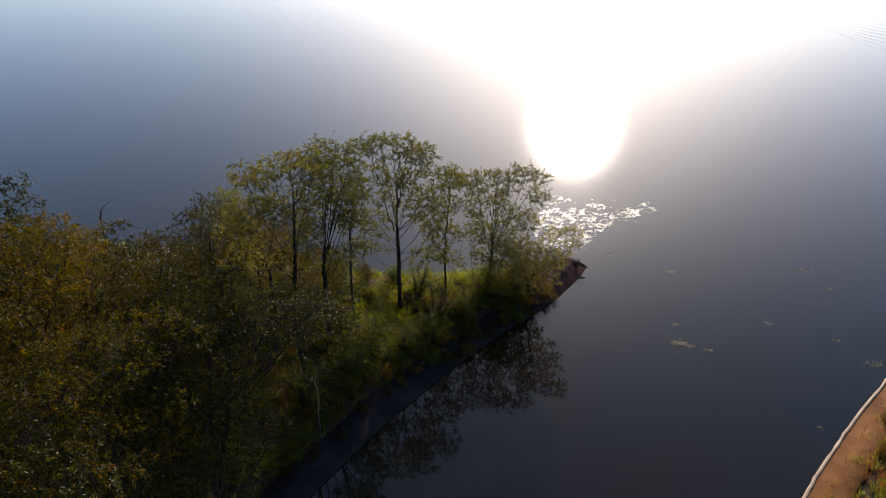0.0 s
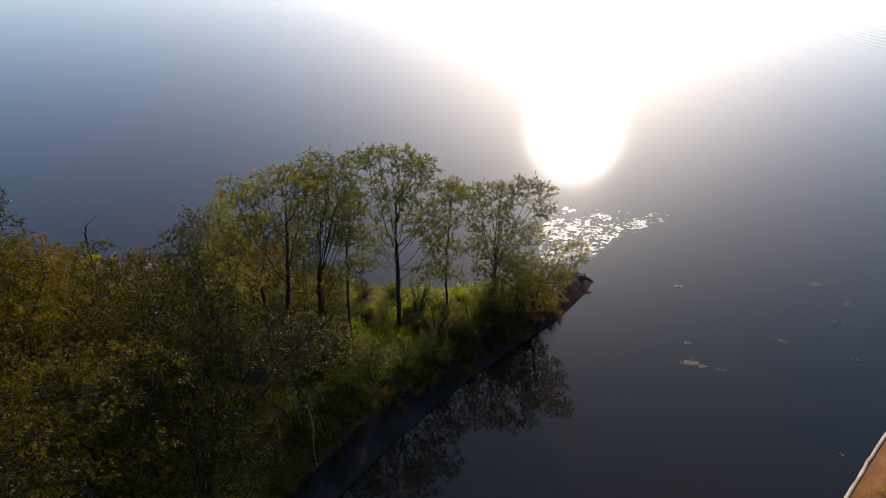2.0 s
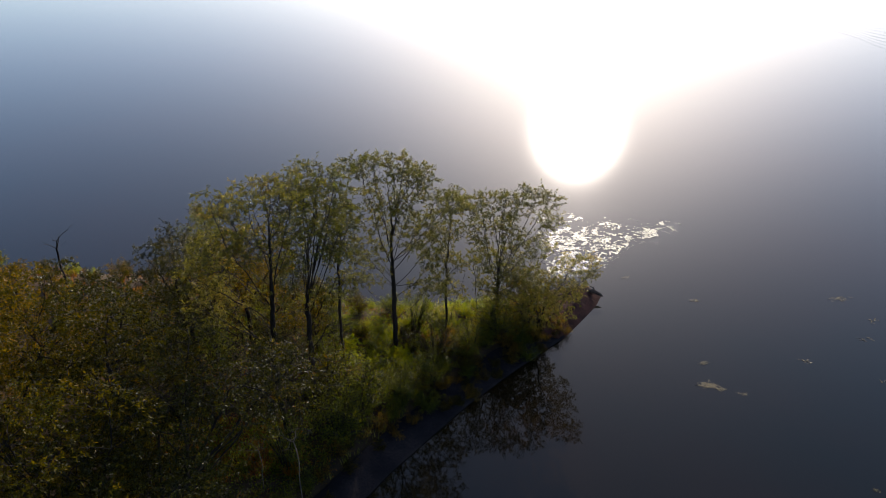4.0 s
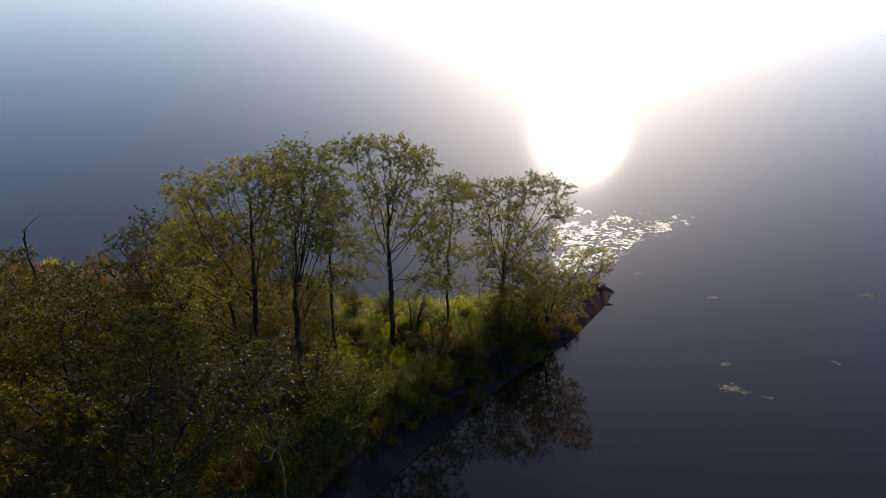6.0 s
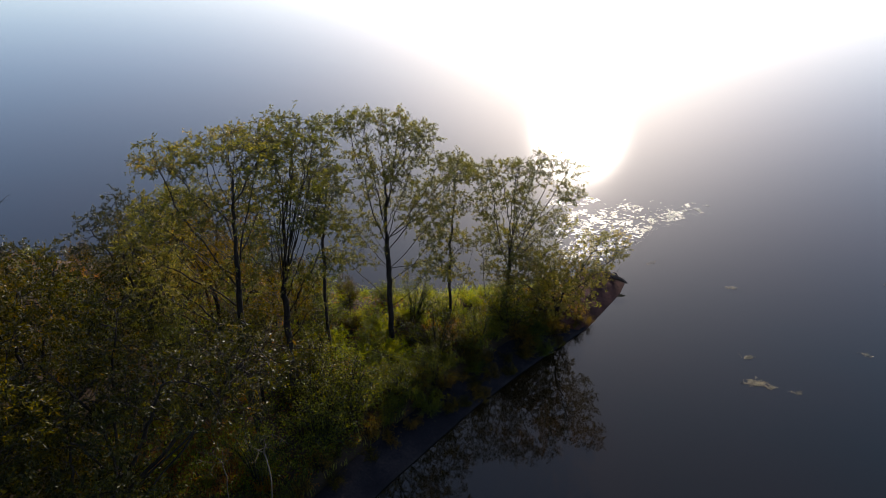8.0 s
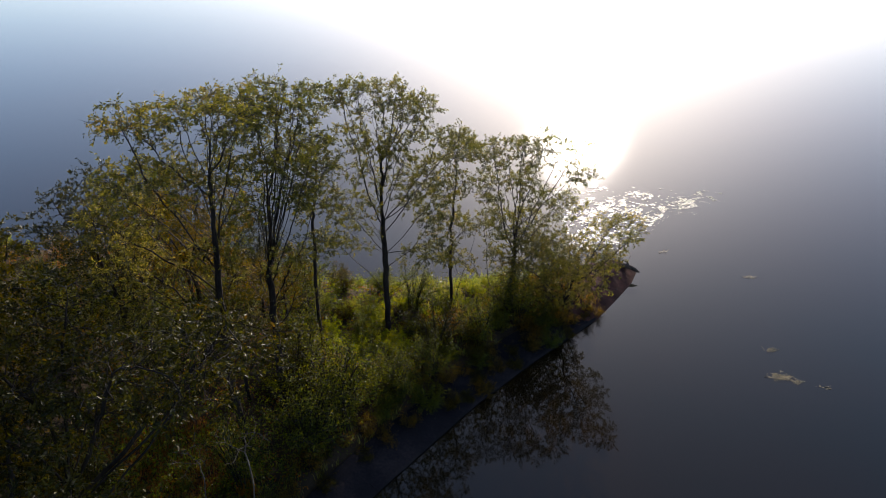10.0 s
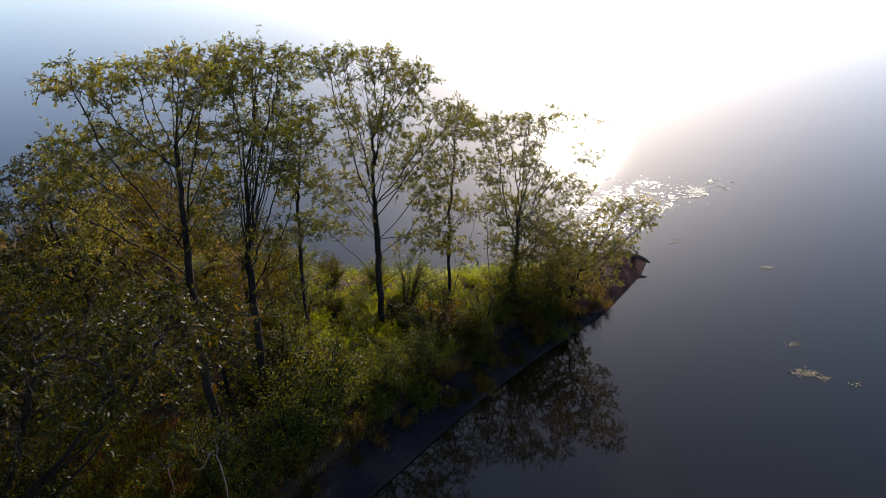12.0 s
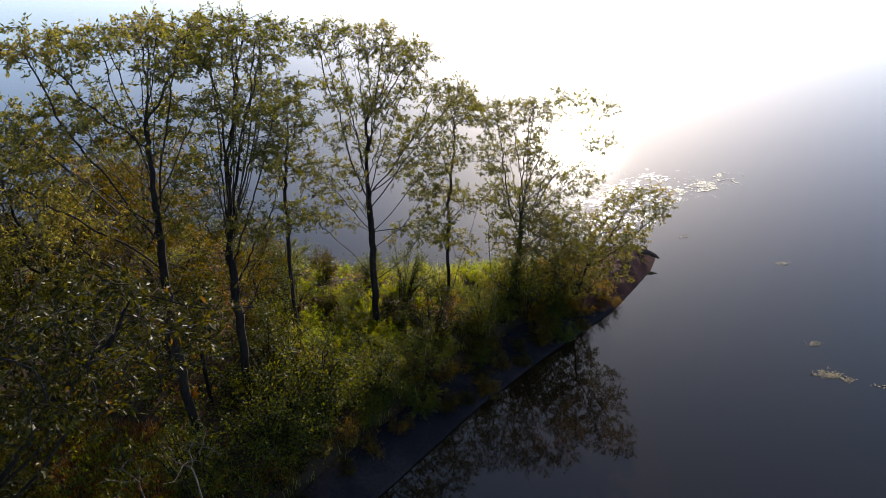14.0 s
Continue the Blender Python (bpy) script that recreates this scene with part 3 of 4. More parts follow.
stand(make_tree(12, 17, 5, [((0.7, 0.8, 16.2), (1.1, 2.2, 0.9), 1.4), ((1.9, 0.8, 16.1), (0.7, 2.0, 0.9), 1.3), ((2.3, 0.8, 14.0), (0.6, 1.9, 0.8), 0.9), ((1.2, 0.8, 13.9), (1.0, 2.1, 0.8), 0.8), ((2.2, 0, 12.3), (0.7, 1.5, 0.6), 0.6), ((-0.3, 0, 11.8), (0.9, 1.6, 0.8), 0.4), ((1.7, 0, 9.4), (1.1, 1.5, 0.7), 0.4), ((-0.6, 0, 8.0), (1.2, 1.5, 0.8), 0.35), ((1.8, 0, 7.0), (1.2, 1.5, 0.8), 0.35)],
    [line_up((0, 0, 0), (0.1, 0, 4), (0.2, 0.1, 8.6), n=24, seed=2)], "tall forked tree with a sparse olive crown", LEAF_WILLOW, base=0.18, count=4600, leaves=16, limbs=14, low=0.55, bare=0.4,
    reach=[(-0.3, 0.2, 14.2, 8.4), (0.6, -0.2, 16.6, 8.6), (1.7, 0.4, 16.8, 8.2), (2.5, 0.0, 13.6, 7.8), (2.3, 0.4, 16.4, 8.6), (0.2, 0.6, 15.8, 8.6), (2.6, 0.4, 11.6, 6.6)]), -8.3, 41.0, scale=0.968)
stand(make_tree(13, 10, 2, [((-0.3, 0, 12.3), (0.85, 1.1, 1.0), 1), ((-0.4, 0, 10.2), (0.95, 1.1, 0.9), 0.7), ((-0.7, 0, 7.6), (1.0, 1.2, 0.8), 0.4)], [line_up((-0.9, 0, 0), (-1.0, 0, 4), (-0.9, 0.1, 8.0), (-0.4, 0, 11.4), n=32, seed=4)],
    "thin young tree with a narrow crown", LEAF_WILLOW, base=0.1, count=1500, leaves=16), -6.0, 45.0, scale=0.968)
stand(make_tree(14, 15, 4, [((-1.6, 0, 15.1), (0.75, 1.1, 0.7), 1.1), ((-0.6, 0, 14.6), (0.9, 1.4, 0.9), 0.9), ((0.7, 0, 14.8), (1.0, 1.5, 0.8), 1.5), ((1.9, 0, 14.0), (0.85, 1.4, 0.8), 1.3), ((3.4, 0, 12.6), (0.9, 1.3, 0.5), 0.8), ((4.4, 0, 12.0), (0.6, 1.0, 0.35), 0.35), ((-0.8, 0, 12.6), (0.9, 1.4, 0.8), 0.8), ((1.0, 0, 12.5), (1.1, 1.5, 0.8), 1.0), ((2.6, 0, 11.0), (1.1, 1.4, 0.6), 0.9), ((-1.0, 0, 10.6), (0.8, 1.3, 0.6), 0.5), ((1.2, 0, 9.8), (0.9, 1.3, 0.6), 0.45), ((-1.9, 0, 8.8), (0.9, 1.3, 0.7), 0.7), ((-2.2, 0, 6.8), (1.0, 1.3, 0.7), 0.6), ((2.6, 0, 8.4), (1.0, 1.3, 0.6), 0.6), ((2.6, 0, 5.8), (1.0, 1.3, 0.6), 0.5)],
    [line_up((0, 0, 0), (0.05, 0, 4), (0.0, 0, 8), (0.05, 0, 11.5), n=40, seed=5)], "single straight tree with a fan-shaped crown on the open spit", LEAF_WILLOW, base=0.18, count=6200, leaves=16, bare=0.1, limbs=16, low=0.5,
    reach=[(-1.9, 0.0, 15.6, 7.6), (-1.0, 0.5, 14.6, 8.4), (-2.2, -0.3, 9.4, 5.8), (2.3, 0.0, 14.4, 7.6), (4.4, 0.3, 12.2, 7.0), (3.2, -0.4, 10.9, 6.0), (2.8, 0.0, 8.0, 4.8), (-1.4, -0.5, 15.4, 9.0), (1.2, 0.4, 15.2, 8.8), (0.3, -0.6, 15.0, 9.4), (2.4, 0.2, 5.6, 3.2), (-2.4, 0.0, 6.6, 3.2), (1.0, -0.9, 12.6, 7.2)]), -3.5, 47.5, scale=0.968)
stand(make_tree(15, 11, 2, [((0.5, 0, 10.9), (0.75, 1.2, 0.8), 0.9), ((0.0, 0, 8.8), (0.9, 1.3, 0.8), 0.7), ((0.2, 0, 6.3), (1.4, 1.4, 0.8), 0.7), ((0.1, 0, 3.6), (1.2, 1.4, 0.8), 0.35)], [line_up((0, 0, 0), (0.0, 0, 3), (0.0, 0, 6), (0.4, 0, 9.8), n=28, seed=6), line_up((0.1, 0, 0.4), (0.9, 0.2, 3.2), (1.5, 0.1, 5.4), n=17, seed=16)],
    "slim double-stemmed young tree", LEAF_WILLOW, base=0.1, count=2000, leaves=16, bare=0.1), 0.2, 50.5, scale=0.968)
stand(make_tree(16, 12, 4, [((-1.5, 0, 10.5), (0.75, 1.3, 0.8), 1.1), ((0.4, 0, 10.5), (1.0, 1.4, 0.8), 1.3), ((2.2, 0, 11.1), (0.7, 1.0, 0.6), 0.9), ((3.6, 0, 9.2), (0.6, 0.8, 0.35), 0.7), ((3.8, 0, 10.9), (0.5, 0.8, 0.4), 0.3), ((-1.2, 0, 8.3), (0.9, 1.4, 0.8), 0.9), ((0.8, 0, 8.4), (1.1, 1.5, 0.8), 1.0), ((2.4, 0, 7.2), (1.2, 1.4, 0.7), 0.8), ((-1.2, 0, 5.8), (1.1, 1.5, 0.9), 0.7), ((1.0, 0, 5.2), (1.8, 1.6, 0.9), 1.1), ((0.8, -0.2, 3.5), (2.4, 2.0, 1.2), 1.5)],
    [line_up((0, 0, 0), (0.05, 0, 2.5), (0.1, 0, 5.4), n=20, seed=7), line_up((-1.5, 0.2, 0), (-1.7, 0, 3), (-2.0, 0, 6.0), n=18, seed=8), line_up((0.4, 0, 0), (1.0, 0, 2.6), (2.0, 0, 5.6), n=18, seed=9)], "many-stemmed tree near the tip of the spit", LEAF_WILLOW, base=0.15, count=6400, leaves=16, bare=0.1, limbs=12,
    reach=[(-1.8, 0.0, 10.9, 3.2), (-0.8, 0.3, 10.8, 3.6), (0.6, -0.2, 11.2, 4.4), (2.6, 0.0, 11.7, 3.8), (3.8, 0.2, 9.4, 3.4), (4.4, -0.2, 6.8, 2.8), (1.4, 0.5, 10.4, 4.8), (3.9, 0.1, 10.9, 4.0)]), 4.1, 51.9, scale=0.968)
stand(make_tree(17, 7, 4, [((-1.2, -0.4, 3.6), (2.6, 2.4, 2.0), 2.8), ((0.2, -0.5, 3.4), (1.8, 2.0, 1.6), 1.6), ((0.4, -1.2, 5.0), (1.8, 2.0, 1.2), 1.4), ((2.2, -1.5, 6.5), (1.4, 1.6, 0.7), 1.3), ((1.5, -1.1, 4.8), (1.2, 1.7, 0.8), 0.7), ((3.1, -1.9, 7.4), (0.8, 1.2, 0.45), 0.9), ((2.6, -0.6, 4.6), (0.7, 1.2, 0.4), 0.3), ((-0.2, -0.4, 2.2), (1.4, 1.4, 0.9), 0.5)],
    [line_up((0, 0, 0), (0.3, -0.4, 1.8), (0.6, -0.9, 3.4), n=14, seed=41), line_up((-0.3, 0, 0), (-0.8, -0.1, 1.6), (-1.3, -0.3, 3.0), n=12, seed=42), line_up((0.3, 0, 0), (1.2, -0.5, 2.2), (2.2, -1.1, 4.6), n=16, seed=43)],
    "broad olive-green bush overhanging the water at the spit's tip", LEAF_WILLOW, category="bush", base=0.1, count=4800, leaves=15, bare=0.0, limbs=8), 7.0, 50.8)

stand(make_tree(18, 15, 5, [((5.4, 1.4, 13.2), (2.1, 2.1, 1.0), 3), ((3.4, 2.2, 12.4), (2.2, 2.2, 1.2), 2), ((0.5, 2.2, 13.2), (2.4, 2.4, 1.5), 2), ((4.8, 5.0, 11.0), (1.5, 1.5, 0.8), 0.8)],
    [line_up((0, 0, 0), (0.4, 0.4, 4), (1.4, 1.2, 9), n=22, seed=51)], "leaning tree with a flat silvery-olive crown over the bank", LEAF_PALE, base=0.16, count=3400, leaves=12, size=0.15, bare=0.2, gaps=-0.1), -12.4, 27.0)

# the wood on the broad part of the spit
TALL = [((0, 0, 12.4), (3.3, 3.3, 3.0), 3), ((1.5, -0.8, 9.3), (3.0, 3.0, 2.6), 1.6), ((-2.2, 0.8, 8.6), (2.8, 2.8, 2.6), 1.3)]
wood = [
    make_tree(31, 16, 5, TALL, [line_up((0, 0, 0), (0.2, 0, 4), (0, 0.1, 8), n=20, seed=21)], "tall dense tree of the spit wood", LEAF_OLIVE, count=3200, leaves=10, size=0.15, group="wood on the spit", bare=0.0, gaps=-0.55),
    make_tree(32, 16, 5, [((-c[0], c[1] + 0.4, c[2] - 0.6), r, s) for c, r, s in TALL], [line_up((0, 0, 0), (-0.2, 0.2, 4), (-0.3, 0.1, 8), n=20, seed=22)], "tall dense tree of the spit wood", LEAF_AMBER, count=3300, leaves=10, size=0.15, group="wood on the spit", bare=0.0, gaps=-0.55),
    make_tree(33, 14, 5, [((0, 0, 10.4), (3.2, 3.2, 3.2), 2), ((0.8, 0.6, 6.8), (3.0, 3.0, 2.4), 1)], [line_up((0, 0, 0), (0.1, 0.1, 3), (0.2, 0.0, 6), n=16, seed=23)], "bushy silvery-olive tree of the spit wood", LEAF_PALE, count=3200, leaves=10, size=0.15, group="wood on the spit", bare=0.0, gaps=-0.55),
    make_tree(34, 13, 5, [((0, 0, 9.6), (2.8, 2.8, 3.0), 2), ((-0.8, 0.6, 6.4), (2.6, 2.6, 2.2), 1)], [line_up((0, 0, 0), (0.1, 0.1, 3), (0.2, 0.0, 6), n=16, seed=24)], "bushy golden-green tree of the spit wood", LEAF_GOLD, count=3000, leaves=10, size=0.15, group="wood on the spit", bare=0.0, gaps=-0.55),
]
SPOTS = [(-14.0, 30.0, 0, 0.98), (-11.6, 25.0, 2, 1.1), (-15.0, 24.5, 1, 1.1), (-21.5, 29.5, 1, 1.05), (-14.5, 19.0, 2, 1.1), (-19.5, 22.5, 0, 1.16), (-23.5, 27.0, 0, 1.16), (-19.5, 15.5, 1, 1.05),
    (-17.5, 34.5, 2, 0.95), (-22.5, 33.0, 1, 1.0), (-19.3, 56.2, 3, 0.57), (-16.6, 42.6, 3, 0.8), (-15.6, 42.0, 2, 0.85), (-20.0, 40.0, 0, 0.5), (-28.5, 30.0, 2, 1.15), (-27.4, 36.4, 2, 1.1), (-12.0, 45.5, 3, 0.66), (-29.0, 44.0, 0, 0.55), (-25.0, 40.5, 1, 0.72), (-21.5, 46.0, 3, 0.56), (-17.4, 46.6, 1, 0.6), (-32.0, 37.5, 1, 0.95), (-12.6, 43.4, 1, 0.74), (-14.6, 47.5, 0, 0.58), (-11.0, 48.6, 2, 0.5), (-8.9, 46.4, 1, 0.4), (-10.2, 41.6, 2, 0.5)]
first = set()
rng = random.Random(7)
for x, y, kind, s in SPOTS:
    m = place(x, y, z_at(x, y), rng.uniform(0, 360), s)
    if kind in first:
        copy_thing(wood[kind], m)
    else:
        first.add(kind)
        wood[kind].matrix_basis = m


# faint ripples running over the far water
lines = []
for k in range(7):
    s = np.linspace(0, 1, 24)[:, None]
    a, b = np.array((88.0 + 2.6 * k, 181.0 - 0.6 * k, 0)), np.array((95.0 + 2.9 * k, 150.0 - 1.0 * k, 0))
    lines.append(a + (b - a) * s + np.array((1.6, 0, 0)) * np.sin(s * 5 + k))
vs, qs = [], []
for k, line in enumerate(lines):
    h = 0.014 * np.sin(np.linspace(0, np.pi, 24))[:, None]
    rows = [line + np.array((dx, dx * 0.3, 0)) + (0, 0, 1) * h * z + (0, 0, 0.004) for dx, z in ((-0.8, 0), (-0.25, 0.8), (0.0, 1), (0.3, 0.7), (0.9, 0))]
    v = np.stack(rows, 1).reshape(-1, 3)
    i = (np.arange(23)[:, None] * 5 + np.arange(4)[None]).ravel() + k * 120
    vs.append(v)
    qs.append(np.stack([i, i + 5, i + 6, i + 1], 1))
tagged(new("ripples", mesh_from("ripples", np.concatenate(vs), np.concatenate(qs), WATER)), "faint ripples on the open lake", "ripples", kind="stuff")


# ---- undergrowth ----
shrubs = {
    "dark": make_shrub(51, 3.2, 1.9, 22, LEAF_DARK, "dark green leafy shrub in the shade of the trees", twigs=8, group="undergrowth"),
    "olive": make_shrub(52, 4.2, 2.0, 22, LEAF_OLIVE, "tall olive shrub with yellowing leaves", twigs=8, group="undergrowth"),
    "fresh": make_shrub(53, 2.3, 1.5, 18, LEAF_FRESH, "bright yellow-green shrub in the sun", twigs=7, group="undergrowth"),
    "rust": make_shrub(54, 1.8, 1.3, 18, LEAF_RUST, "low rust-coloured shrub in autumn leaf", twigs=7, group="undergrowth"),
    "bronze": make_shrub(57, 3.4, 1.9, 18, LEAF_BRONZE, "bronze-olive shrub with thinning autumn leaves", twigs=8, per=13, group="undergrowth"),
    "pale": make_shrub(55, 4.6, 2.3, 24, LEAF_PALE, "tall shrub with pale silvery leaves", twigs=8, group="undergrowth"),
    "willow": make_shrub(56, 5.4, 2.4, 24, LEAF_DARK, "tall willow shrub with narrow green leaves", twigs=9, group="undergrowth"),
}
planted = set()


def plant(kind, x, y, s, z=None):
    m = place(x, y, z_at(x, y) if z is None else z, rng.uniform(0, 360), s, rng.uniform(-5, 5))
    if kind in planted:
        return copy_thing(shrubs[kind], m)
    planted.add(kind)
    shrubs[kind].matrix_basis = m
    return shrubs[kind]


def scatter(n, box, gap, accept, taken):
    """Random spots in a box that keep their distance."""
    out = []
    for _ in range(n):
        x, y = rng.uniform(box[0], box[1]), rng.uniform(box[2], box[3])
        if accept(x, y) and all((x - a) ** 2 + (y - b) ** 2 > gap * gap for a, b in taken):
            out.append((x, y))
            taken.append((x, y))
    return out


def depth(x, y):
    """Metres inland from the near and from the far waterline."""
    p = np.array([(x, y)])
    return edge_distance(p, NEAR_BANK)[0], edge_distance(p, FAR_BANK)[0]


def clearing(x, y):
    return ((x + 13.6) / 5.0) ** 2 + ((y - 37.6) / 2.6) ** 2 < 1


taken = []
# along the near bank
for x, y in scatter(900, (-20, 10, 14, 54), 1.9, lambda x, y: 3.0 < depth(x, y)[0] < 6.5 and depth(x, y)[1] > 2.5 and not clearing(x, y), taken):
    if 31 < y < 38:
        plant(rng.choice(["dark", "rust", "bronze", "rust", "olive"]), x, y, rng.uniform(0.35, 0.65))
    else:
        plant(rng.choice(["dark", "olive", "willow", "willow", "bronze", "pale"] if y < 47 else ["fresh", "dark", "bronze"]), x, y, rng.uniform(0.75, 1.15) * (1.0 if y < 39 else 0.78))
# bushes along the top of the bank slope
for x, y in scatter(500, (0, 12, 42, 55), 1.2, lambda x, y: 1.9 < depth(x, y)[0] < 3.2 and 43.4 < y < 51.5, []):
    plant(rng.choice(["dark", "willow", "bronze", "olive", "bronze"]), x, y, rng.uniform(0.6, 0.95) * (1.0 if y < 49 else 0.7))
for x, y in scatter(400, (-2, 11, 42.2, 51), 1.6, lambda x, y: (0.3 if y < 47.6 else 1.0) < depth(x, y)[0] < 2.0, []):
    plant(rng.choice(["dark", "bronze", "olive", "bronze"]), x, y, rng.uniform(0.45, 0.7))
for x, y, s in [(-9.2, 36.2, 0.7), (-6.6, 39.3, 0.7), (-5.0, 41.4, 0.65), (-2.8, 42.4, 0.6), (-0.9, 44.2, 0.55), (2.0, 47.2, 0.6), (4.2, 49.4, 0.7)]:
    plant("willow", x, y, s)
for x, y in scatter(400, (-8, 5, 41.5, 50), 1.8, lambda x, y: depth(x, y)[0] > 3.2, []):
    plant(rng.choice(["dark", "willow", "bronze", "fresh", "olive"]), x, y, rng.uniform(0.5, 0.8))
for x, y in scatter(900, (-10, 4, 27, 46), 1.0, lambda x, y: 1.3 < depth(x, y)[0] < 3.0, []):
    plant(rng.choice(["dark", "bronze", "olive", "dark", "olive"]), x, y, rng.uniform(0.45, 0.8))
for x, y, s in [(6.2, 51.8, 1.1), (8.2, 52.4, 0.9), (4.8, 50.2, 1.0), (6.9, 50.2, 0.9), (8.8, 51.8, 0.7)]:
    plant("bronze", x, y, s)
for x, y in scatter(600, (0, 11, 42, 51.6), 0.95, lambda x, y: 0.0 < depth(x, y)[0] < 1.5, []):
    plant(rng.choice(["olive", "bronze", "olive", "dark"]), x, y, rng.uniform(0.42, 0.7))
plant("rust", 7.4, 52.8, 1.2)
plant("rust", 10.0, 55.2, 0.55)
plant("fresh", -6.2, 38.7, 0.55)
# the inner ground
for x, y in scatter(900, (-30, 4, 33, 58), 2.3, lambda x, y: depth(x, y)[0] > 6.5 and depth(x, y)[1] > 3.0 and not clearing(x, y) and not (x > -7 and y > 47), taken):
    plant(rng.choice((["fresh", "fresh", "fresh", "rust", "dark"] if x > -8 else ["olive", "bronze", "rust", "willow", "dark"]) if y > 36 else ["pale", "olive", "bronze"]), x, y, rng.uniform(0.6, 1.0))
for x, y in scatter(300, (-30, -8, 12, 33), 3.4, lambda x, y: depth(x, y)[0] > 6.5, taken):
    plant(rng.choice(["pale", "olive", "dark"]), x, y, rng.uniform(0.8, 1.1))
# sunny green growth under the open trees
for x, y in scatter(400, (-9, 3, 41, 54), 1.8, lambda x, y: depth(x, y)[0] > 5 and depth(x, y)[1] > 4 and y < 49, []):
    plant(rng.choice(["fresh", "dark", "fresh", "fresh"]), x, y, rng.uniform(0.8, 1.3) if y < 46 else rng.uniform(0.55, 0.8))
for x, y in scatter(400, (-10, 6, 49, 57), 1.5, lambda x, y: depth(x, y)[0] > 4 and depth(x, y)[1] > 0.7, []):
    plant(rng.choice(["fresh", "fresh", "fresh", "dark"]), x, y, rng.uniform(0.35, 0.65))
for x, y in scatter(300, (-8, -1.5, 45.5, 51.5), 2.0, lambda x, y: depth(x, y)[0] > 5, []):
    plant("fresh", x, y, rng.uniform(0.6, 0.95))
plant("rust", -0.9, 48.6, 1.5)
plant("rust", -0.1, 48.2, 1.3)
plant("rust", 0.6, 49.2, 1.2)
for x, y in scatter(200, (-18, -9, 34.5, 40.5), 1.7, lambda x, y: depth(x, y)[0] > 3.5 and clearing(x, y), []):
    plant(rng.choice(["rust", "fresh", "dark"]), x, y, rng.uniform(0.2, 0.38))
# low growth on the far, open side
for x, y in scatter(700, (-44, 9, 47, 66), 2.0, lambda x, y: 1.0 < depth(x, y)[1] < 9 and depth(x, y)[0] > 4.5 and (x < -7 or y < 53.5), taken):
    plant(rng.choice(["dark", "olive", "olive", "fresh", "olive"]), x, y, rng.uniform(0.6, 0.95))

# shrubs of the opposite shore
for x, y in scatter(600, (16, 46, 20, 48), 1.05, lambda x, y: 1.7 < edge_distance(np.array([(x, y)]), RIGHT_BANK)[0] < 7, []):
    d = edge_distance(np.array([(x, y)]), RIGHT_BANK)[0]
    plant(rng.choice(["fresh", "rust", "fresh", "bronze"]), x, y, rng.uniform(0.28, 0.5), float(right_height([(x, y)])[0]) - 0.05)


def spots_in(seed, n, box, accept, lift=0.0):
    r = np.random.default_rng(seed)
    p = np.column_stack([r.uniform(box[0], box[1], n), r.uniform(box[2], box[3], n)])
    near, far = edge_distance(p, NEAR_BANK), edge_distance(p, FAR_BANK)
    p = p[accept(p[:, 0], p[:, 1], near, far)]
    return np.column_stack([p, spit_height(p) + lift])


# grass and weeds
stuff("tall_grass", grass_mesh("tall_grass", 61, spots_in(62, 450, (-9, 9, 47, 58), lambda x, y, a, b: (b > 0.3) & (x > -3.0) & (a > 4.5) & (b < 8)), 0.75, GRASS, width=0.016), "tall yellow-green grass on the sunny side of the spit", "grass")
stuff("dry_grass", grass_mesh("dry_grass", 63, spots_in(64, 420, (-48, -11, 46, 70), lambda x, y, a, b: (b > 0.3) & (b < 11)), 0.8, STRAW), "rust-brown dry grass along the far shore", "grass")
stuff("green_clearing_grass", grass_mesh("green_clearing_grass", 69, spots_in(70, 500, (-19.5, -8, 34, 41), lambda x, y, a, b: (a > 3.5) & clearing(x, y)), 0.35, GRASS, width=0.014), "short green grass in a small clearing", "grass")
stuff("clearing_grass", grass_mesh("clearing_grass", 65, spots_in(66, 1900, (-19.5, -8, 34, 41), lambda x, y, a, b: (a > 3.5) & clearing(x, y)), 0.24, STRAW, width=0.014), "low orange-brown grass in a small clearing", "grass")
stuff("bank_grass", grass_mesh("bank_grass", 67, spots_in(68, 2200, (-16, 12, 20, 56), lambda x, y, a, b: (a > 2.1) & (a < 4.4) & (b > 1.0)), 0.45, GRASS, width=0.013), "rough grass along the top of the bank", "grass")


def weed_mesh(name, seed, spots, mat, size, tall):
    """Loose low leaves in clumps over the ground."""
    r = np.random.default_rng(seed)
    at = np.repeat(spots, 26, 0)
    at = at + r.normal(0, 0.28, at.shape) * (1, 1, 0)
    at[:, 2] += np.abs(r.normal(0, tall, len(at))) + 0.05
    v, t = leaf_blades(r, at, r.normal(0, 1, at.shape) * (1, 1, 0.3), size, size * 0.26, droop=0.1)
    return mesh_from(name, v, t, mat, smooth=False)


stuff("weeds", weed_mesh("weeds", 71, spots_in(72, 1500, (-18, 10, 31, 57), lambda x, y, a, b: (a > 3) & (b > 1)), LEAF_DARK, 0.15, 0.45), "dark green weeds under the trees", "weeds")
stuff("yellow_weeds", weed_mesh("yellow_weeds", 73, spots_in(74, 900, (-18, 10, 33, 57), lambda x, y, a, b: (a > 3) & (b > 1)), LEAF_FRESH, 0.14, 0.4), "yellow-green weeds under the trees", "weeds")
stuff("fallen_leaves", weed_mesh("fallen_leaves", 75, spots_in(76, 700, (-18, 10, 30, 57), lambda x, y, a, b: (a > 2.6) & (b > 1)), LEAF_RUST, 0.12, 0.12), "rust-brown fallen leaves on the soil", "leaves")

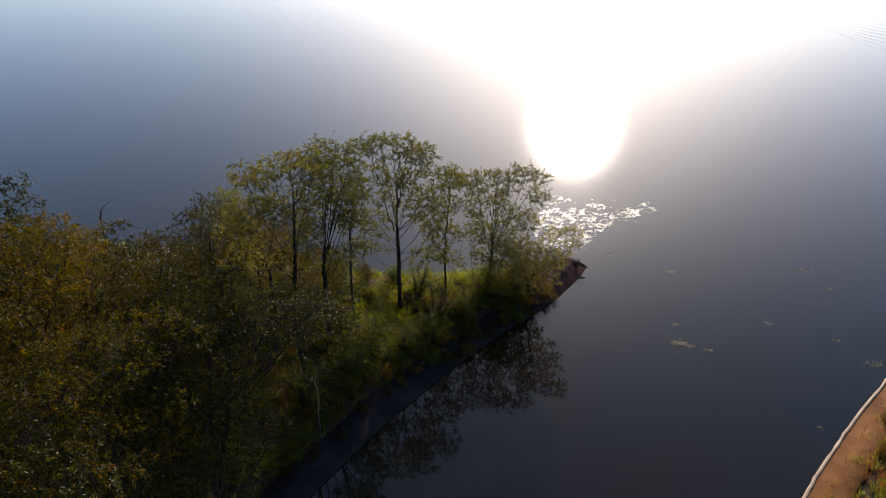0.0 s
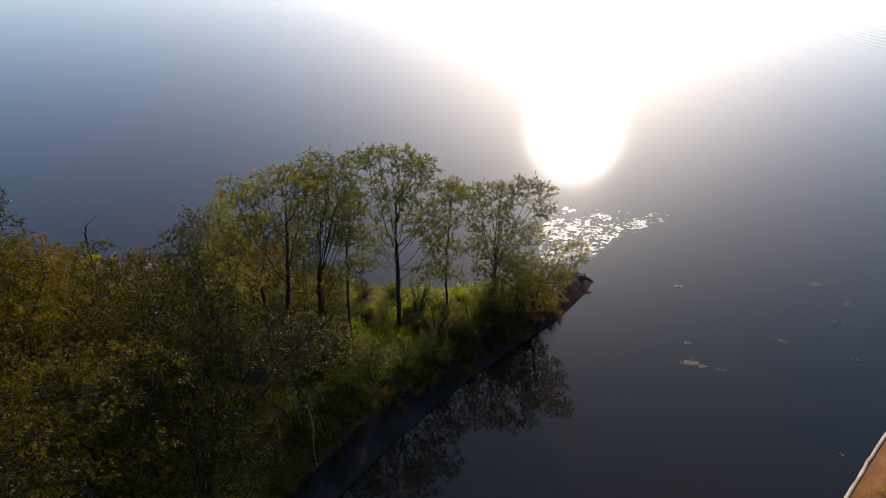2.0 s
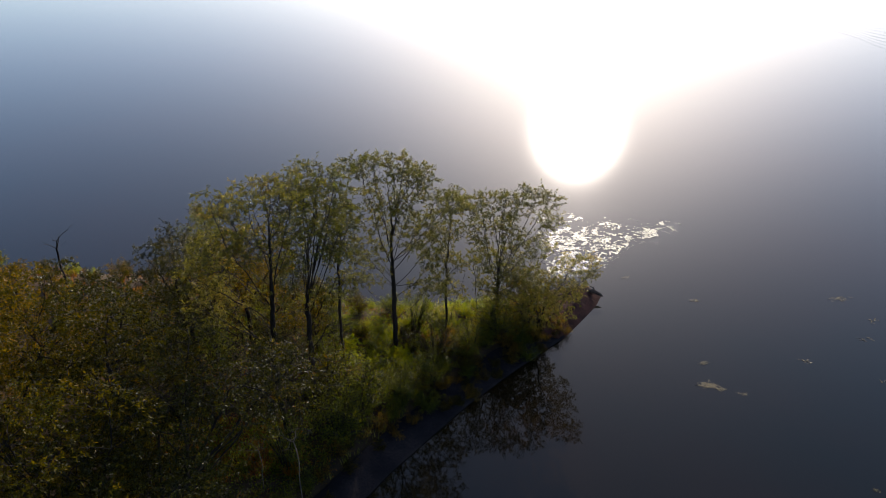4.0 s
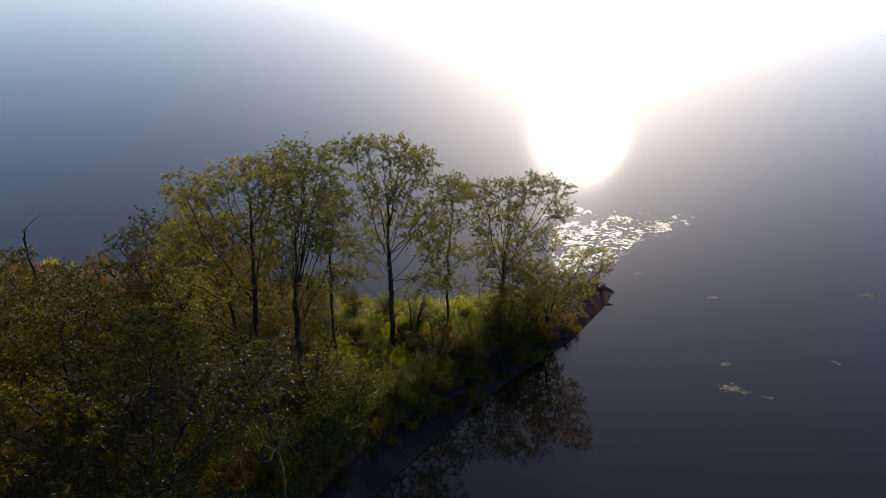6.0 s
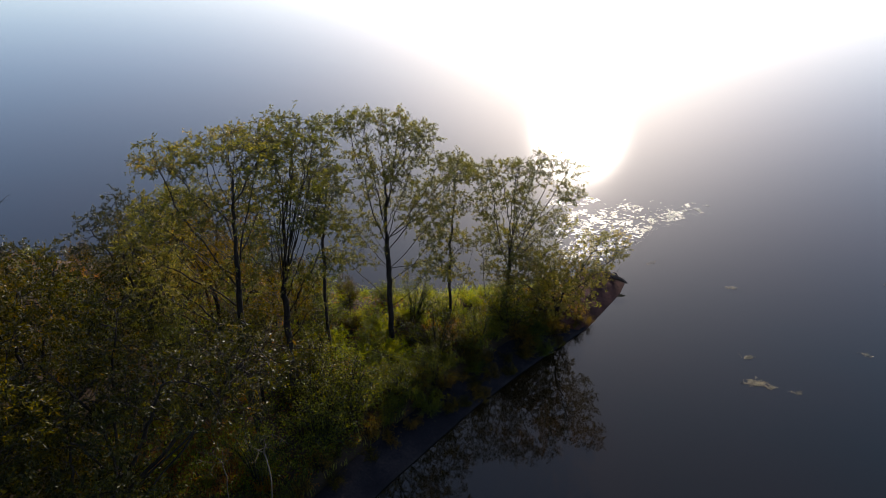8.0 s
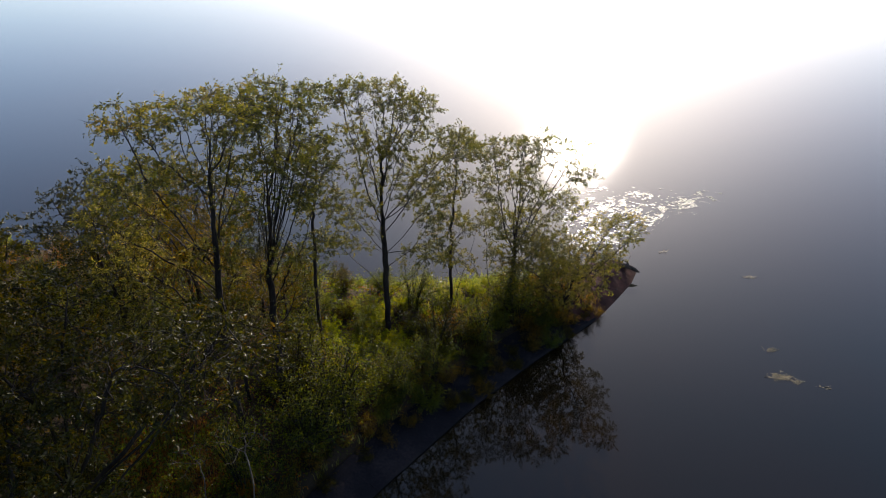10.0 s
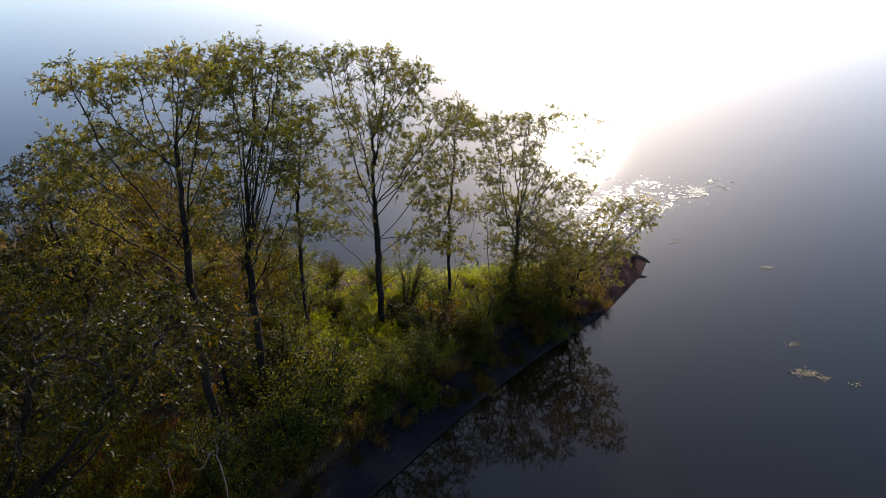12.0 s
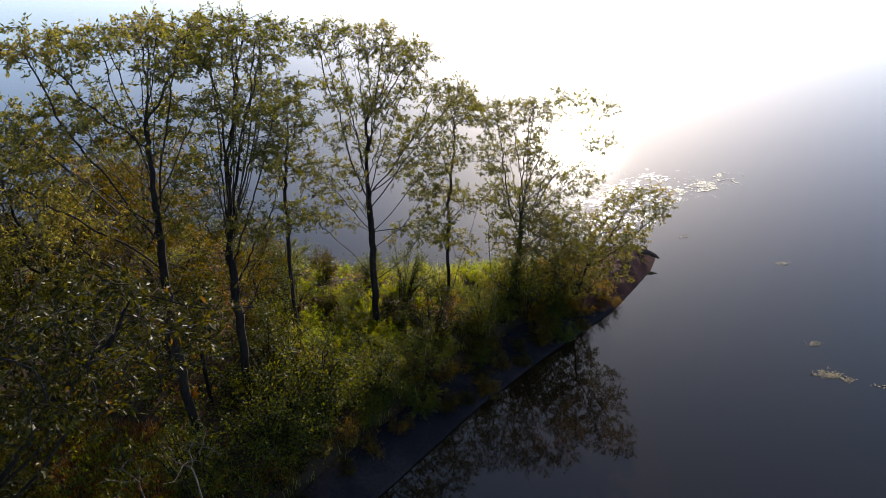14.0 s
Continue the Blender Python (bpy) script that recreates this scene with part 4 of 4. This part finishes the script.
shore_line = [Vector((*p, 0)) for p in RIGHT_BANK[1:8]]
shore_spots = []
for a, b in zip(shore_line[:-1], shore_line[1:]):
    d = (b - a).normalized()
    for _ in range(int((b - a).length * 26)):
        p = a.lerp(b, rng.random()) + Vector((-d.y, d.x, 0)) * (1.25 + rng.random() ** 1.5 * 4)
        shore_spots.append((p.x, p.y, float(right_height([(p.x, p.y)])[0])))
stuff("green_shore_grass", grass_mesh("green_shore_grass", 78, [p for p in shore_spots if noise.noise((p[0] * 0.7, p[1] * 0.7, 1.0)) > -0.1], 0.5, GRASS, blades=20, width=0.012), "bright green grass on the opposite shore", "grass")
stuff("shore_grass", grass_mesh("shore_grass", 77, shore_spots, 0.55, STRAW, width=0.013), "rust and ochre grass on the opposite shore", "grass")


# ---- on the water ----
def floating_mesh(name, seed, spots, size, tilt, mat=FLOAT):
    r = np.random.default_rng(seed)
    at = np.asarray(spots, float)
    n = len(at)
    a = r.uniform(0, 2 * np.pi, n)
    way = np.stack([np.cos(a), np.sin(a), r.normal(0, tilt, n)], 1)
    side = np.stack([-np.sin(a), np.cos(a), r.normal(0, tilt, n)], 1)
    ln, wd = size * r.uniform(0.5, 1.5, (n, 1)), size * r.uniform(0.25, 0.6, (n, 1))
    v = np.stack([at - way * ln, at + side * wd, at + way * ln, at - side * wd], 1)
    v[:, :, 2] += 0.03
    b = np.arange(n)[:, None] * 4
    return mesh_from(name, v.reshape(-1, 3), [b + (0, 1, 2, 3)], mat, smooth=False)


def mat_spots(seed, n):
    """A wedge of broken weed, thick by the spit and drawn out to a thin tail on open water."""
    r = np.random.default_rng(seed)
    out = []
    while len(out) < n:
        x, y = r.uniform(9.5, 25.0), r.uniform(60, 74.5)
        low = np.interp(x, (9.5, 12.3, 16.8, 19.8, 25.0), (60.2, 60.9, 65.2, 67.9, 71.0)) + 1.5 * noise.noise((x * 0.5, y * 0.3, 1.0)) + 1.1 * noise.noise((x * 1.9, y * 1.5, 1.0)) - 1.2 * (r.random() < 0.05)
        high = np.interp(x, (9.5, 13.0, 17.7, 22.7, 25.0), (74.0, 74.0, 72.6, 72.2, 71.6)) + 1.0 * noise.noise((x * 0.8, 9.0, 3.0))
        if not low < y < high:
            continue
        v = (y - low) / (high - low)
        bend = 0.8 * noise.noise((x * 0.4, y * 0.4, 5.0))
        thick = 0.7 * noise.noise((x * 0.55, y * 0.7 + bend, 2.0)) + 0.6 * noise.noise((x * 1.7 + bend, y * 2.0, 7.0)) + 0.6 * noise.noise((x * 4.5, y * 5.0, 4.0))
        if thick > -0.2 + 0.5 * v + 0.02 * (x - 12) and edge_distance(np.array([(x, y)]), FAR_BANK)[0] < -0.5:
            out.append((x, y, 0))
    return out


stuff("floating_weed", floating_mesh("floating_weed", 81, mat_spots(82, 15000), 0.05, 0.13), "mat of floating weed glittering in the low sun", "water weed")
for i, (x, y, n, s) in enumerate([(18.8, 45.1, 60, 0.3), (19.45, 44.6, 14, 0.24), (19.35, 47.7, 12, 0.2), (21.3, 56.3, 14, 0.22), (33.9, 56.5, 26, 0.5), (34.7, 53.2, 8, 0.3), (32.9, 50.6, 8, 0.3), (27.1, 47.9, 8, 0.2), (31.5, 45.4, 8, 0.2), (25.4, 35.5, 4, 0.1), (32.9, 42.4, 30, 0.5), (20.9, 44.1, 6, 0.2), (16.2, 60.2, 8, 0.2)]):
    r = np.random.default_rng(90 + i)
    spread = np.column_stack([r.normal(0, s, n), r.normal(0, s * 0.5, n), np.zeros(n)])
    tuft = new("weed_clump", floating_mesh("weed_clump", 110 + i, np.array((x, y, 0)) + np.repeat(spread, 3, 0) + r.normal(0, 0.09, (3 * n, 3)) * (1, 1, 0), 0.06, 0.25, CLUMP))
    tagged(tuft, "small clump of pale weed adrift on the water", "water weed", "clumps on the water", "stuff")

# ---- the log at the tip ----
log = tagged(new("driftwood_log"), "dark weathered log with a broken end at the spit's tip", "log")
log.matrix_basis = place(12.55, 56.75, float(tip_height(np.array([(12.55, 56.75)]))[0]) + 0.06, -30, 1.0)
r = np.random.default_rng(5)
v, q = tube([(-1.5, 0.1, 0.1), (-1.1, 0.05, 0.12), (-0.7, 0.08, 0.16), (-0.3, 0.0, 0.12), (0.05, 0.05, 0.1), (0.4, -0.02, 0.08), (0.75, -0.04, 0.02), (1.05, -0.1, -0.1)], [0.05, 0.12, 0.14, 0.13, 0.17, 0.15, 0.11, 0.02], 9)
piece("body", mesh_from("log_body", v + r.normal(0, 0.03, v.shape), q, LOGWOOD, smooth=False), log)
v, q = tube([(0.1, 0, 0.18), (0.15, 0.1, 0.5), (0.3, 0.15, 0.95)], [0.022, 0.014, 0.005], 5)
piece("twig", mesh_from("log_twig", v, q, LOGWOOD), log)
v, q = tube([(-0.75, 0, 0.22), (-0.85, 0.05, 0.42), (-0.9, 0.1, 0.62)], [0.02, 0.012, 0.005], 5)
piece("twig", mesh_from("log_twig", v, q, LOGWOOD), log)
v, q = tube([(0.3, 0.05, 0.1), (0.1, 0.25, 0.3), (-0.25, 0.4, 0.3)], [0.06, 0.07, 0.02], 6)
piece("splinter", mesh_from("log_splinter", v + r.normal(0, 0.012, v.shape), q, LOGWOOD, smooth=False), log)


# ---- dead wood ----
def snag(seed, x, y, height, spread, base, mat, label):
    r = np.random.default_rng(seed)
    at, par = grow(r, [line_up((0, 0, 0), (0.1, 0, height * 0.5), (0, 0.1, height * 0.72), n=14, seed=seed)], [((0, 0, height * 0.85), (spread, spread, height * 0.15), 1)], 26, step=0.3, kill=0.4)
    thing = tagged(new("dead_sapling"), label, "dead tree")
    piece("trunk", wood_mesh("snag", at, par, thickness(par, 0.007, 2.2, base), mat), thing)
    thing.matrix_basis = place(x, y, z_at(x, y))


snag(301, -7.9, 33.8, 7.0, 0.5, 0.035, DEADWOOD, "bleached dead sapling with forked bare twigs")
snag(302, -25.0, 45.5, 10.5, 1.3, 0.08, BARK, "thin dead tree standing above the scrub")
snag(303, -10.2, 34.5, 4.4, 0.4, 0.025, DEADWOOD, "bleached dead sapling with forked bare twigs")
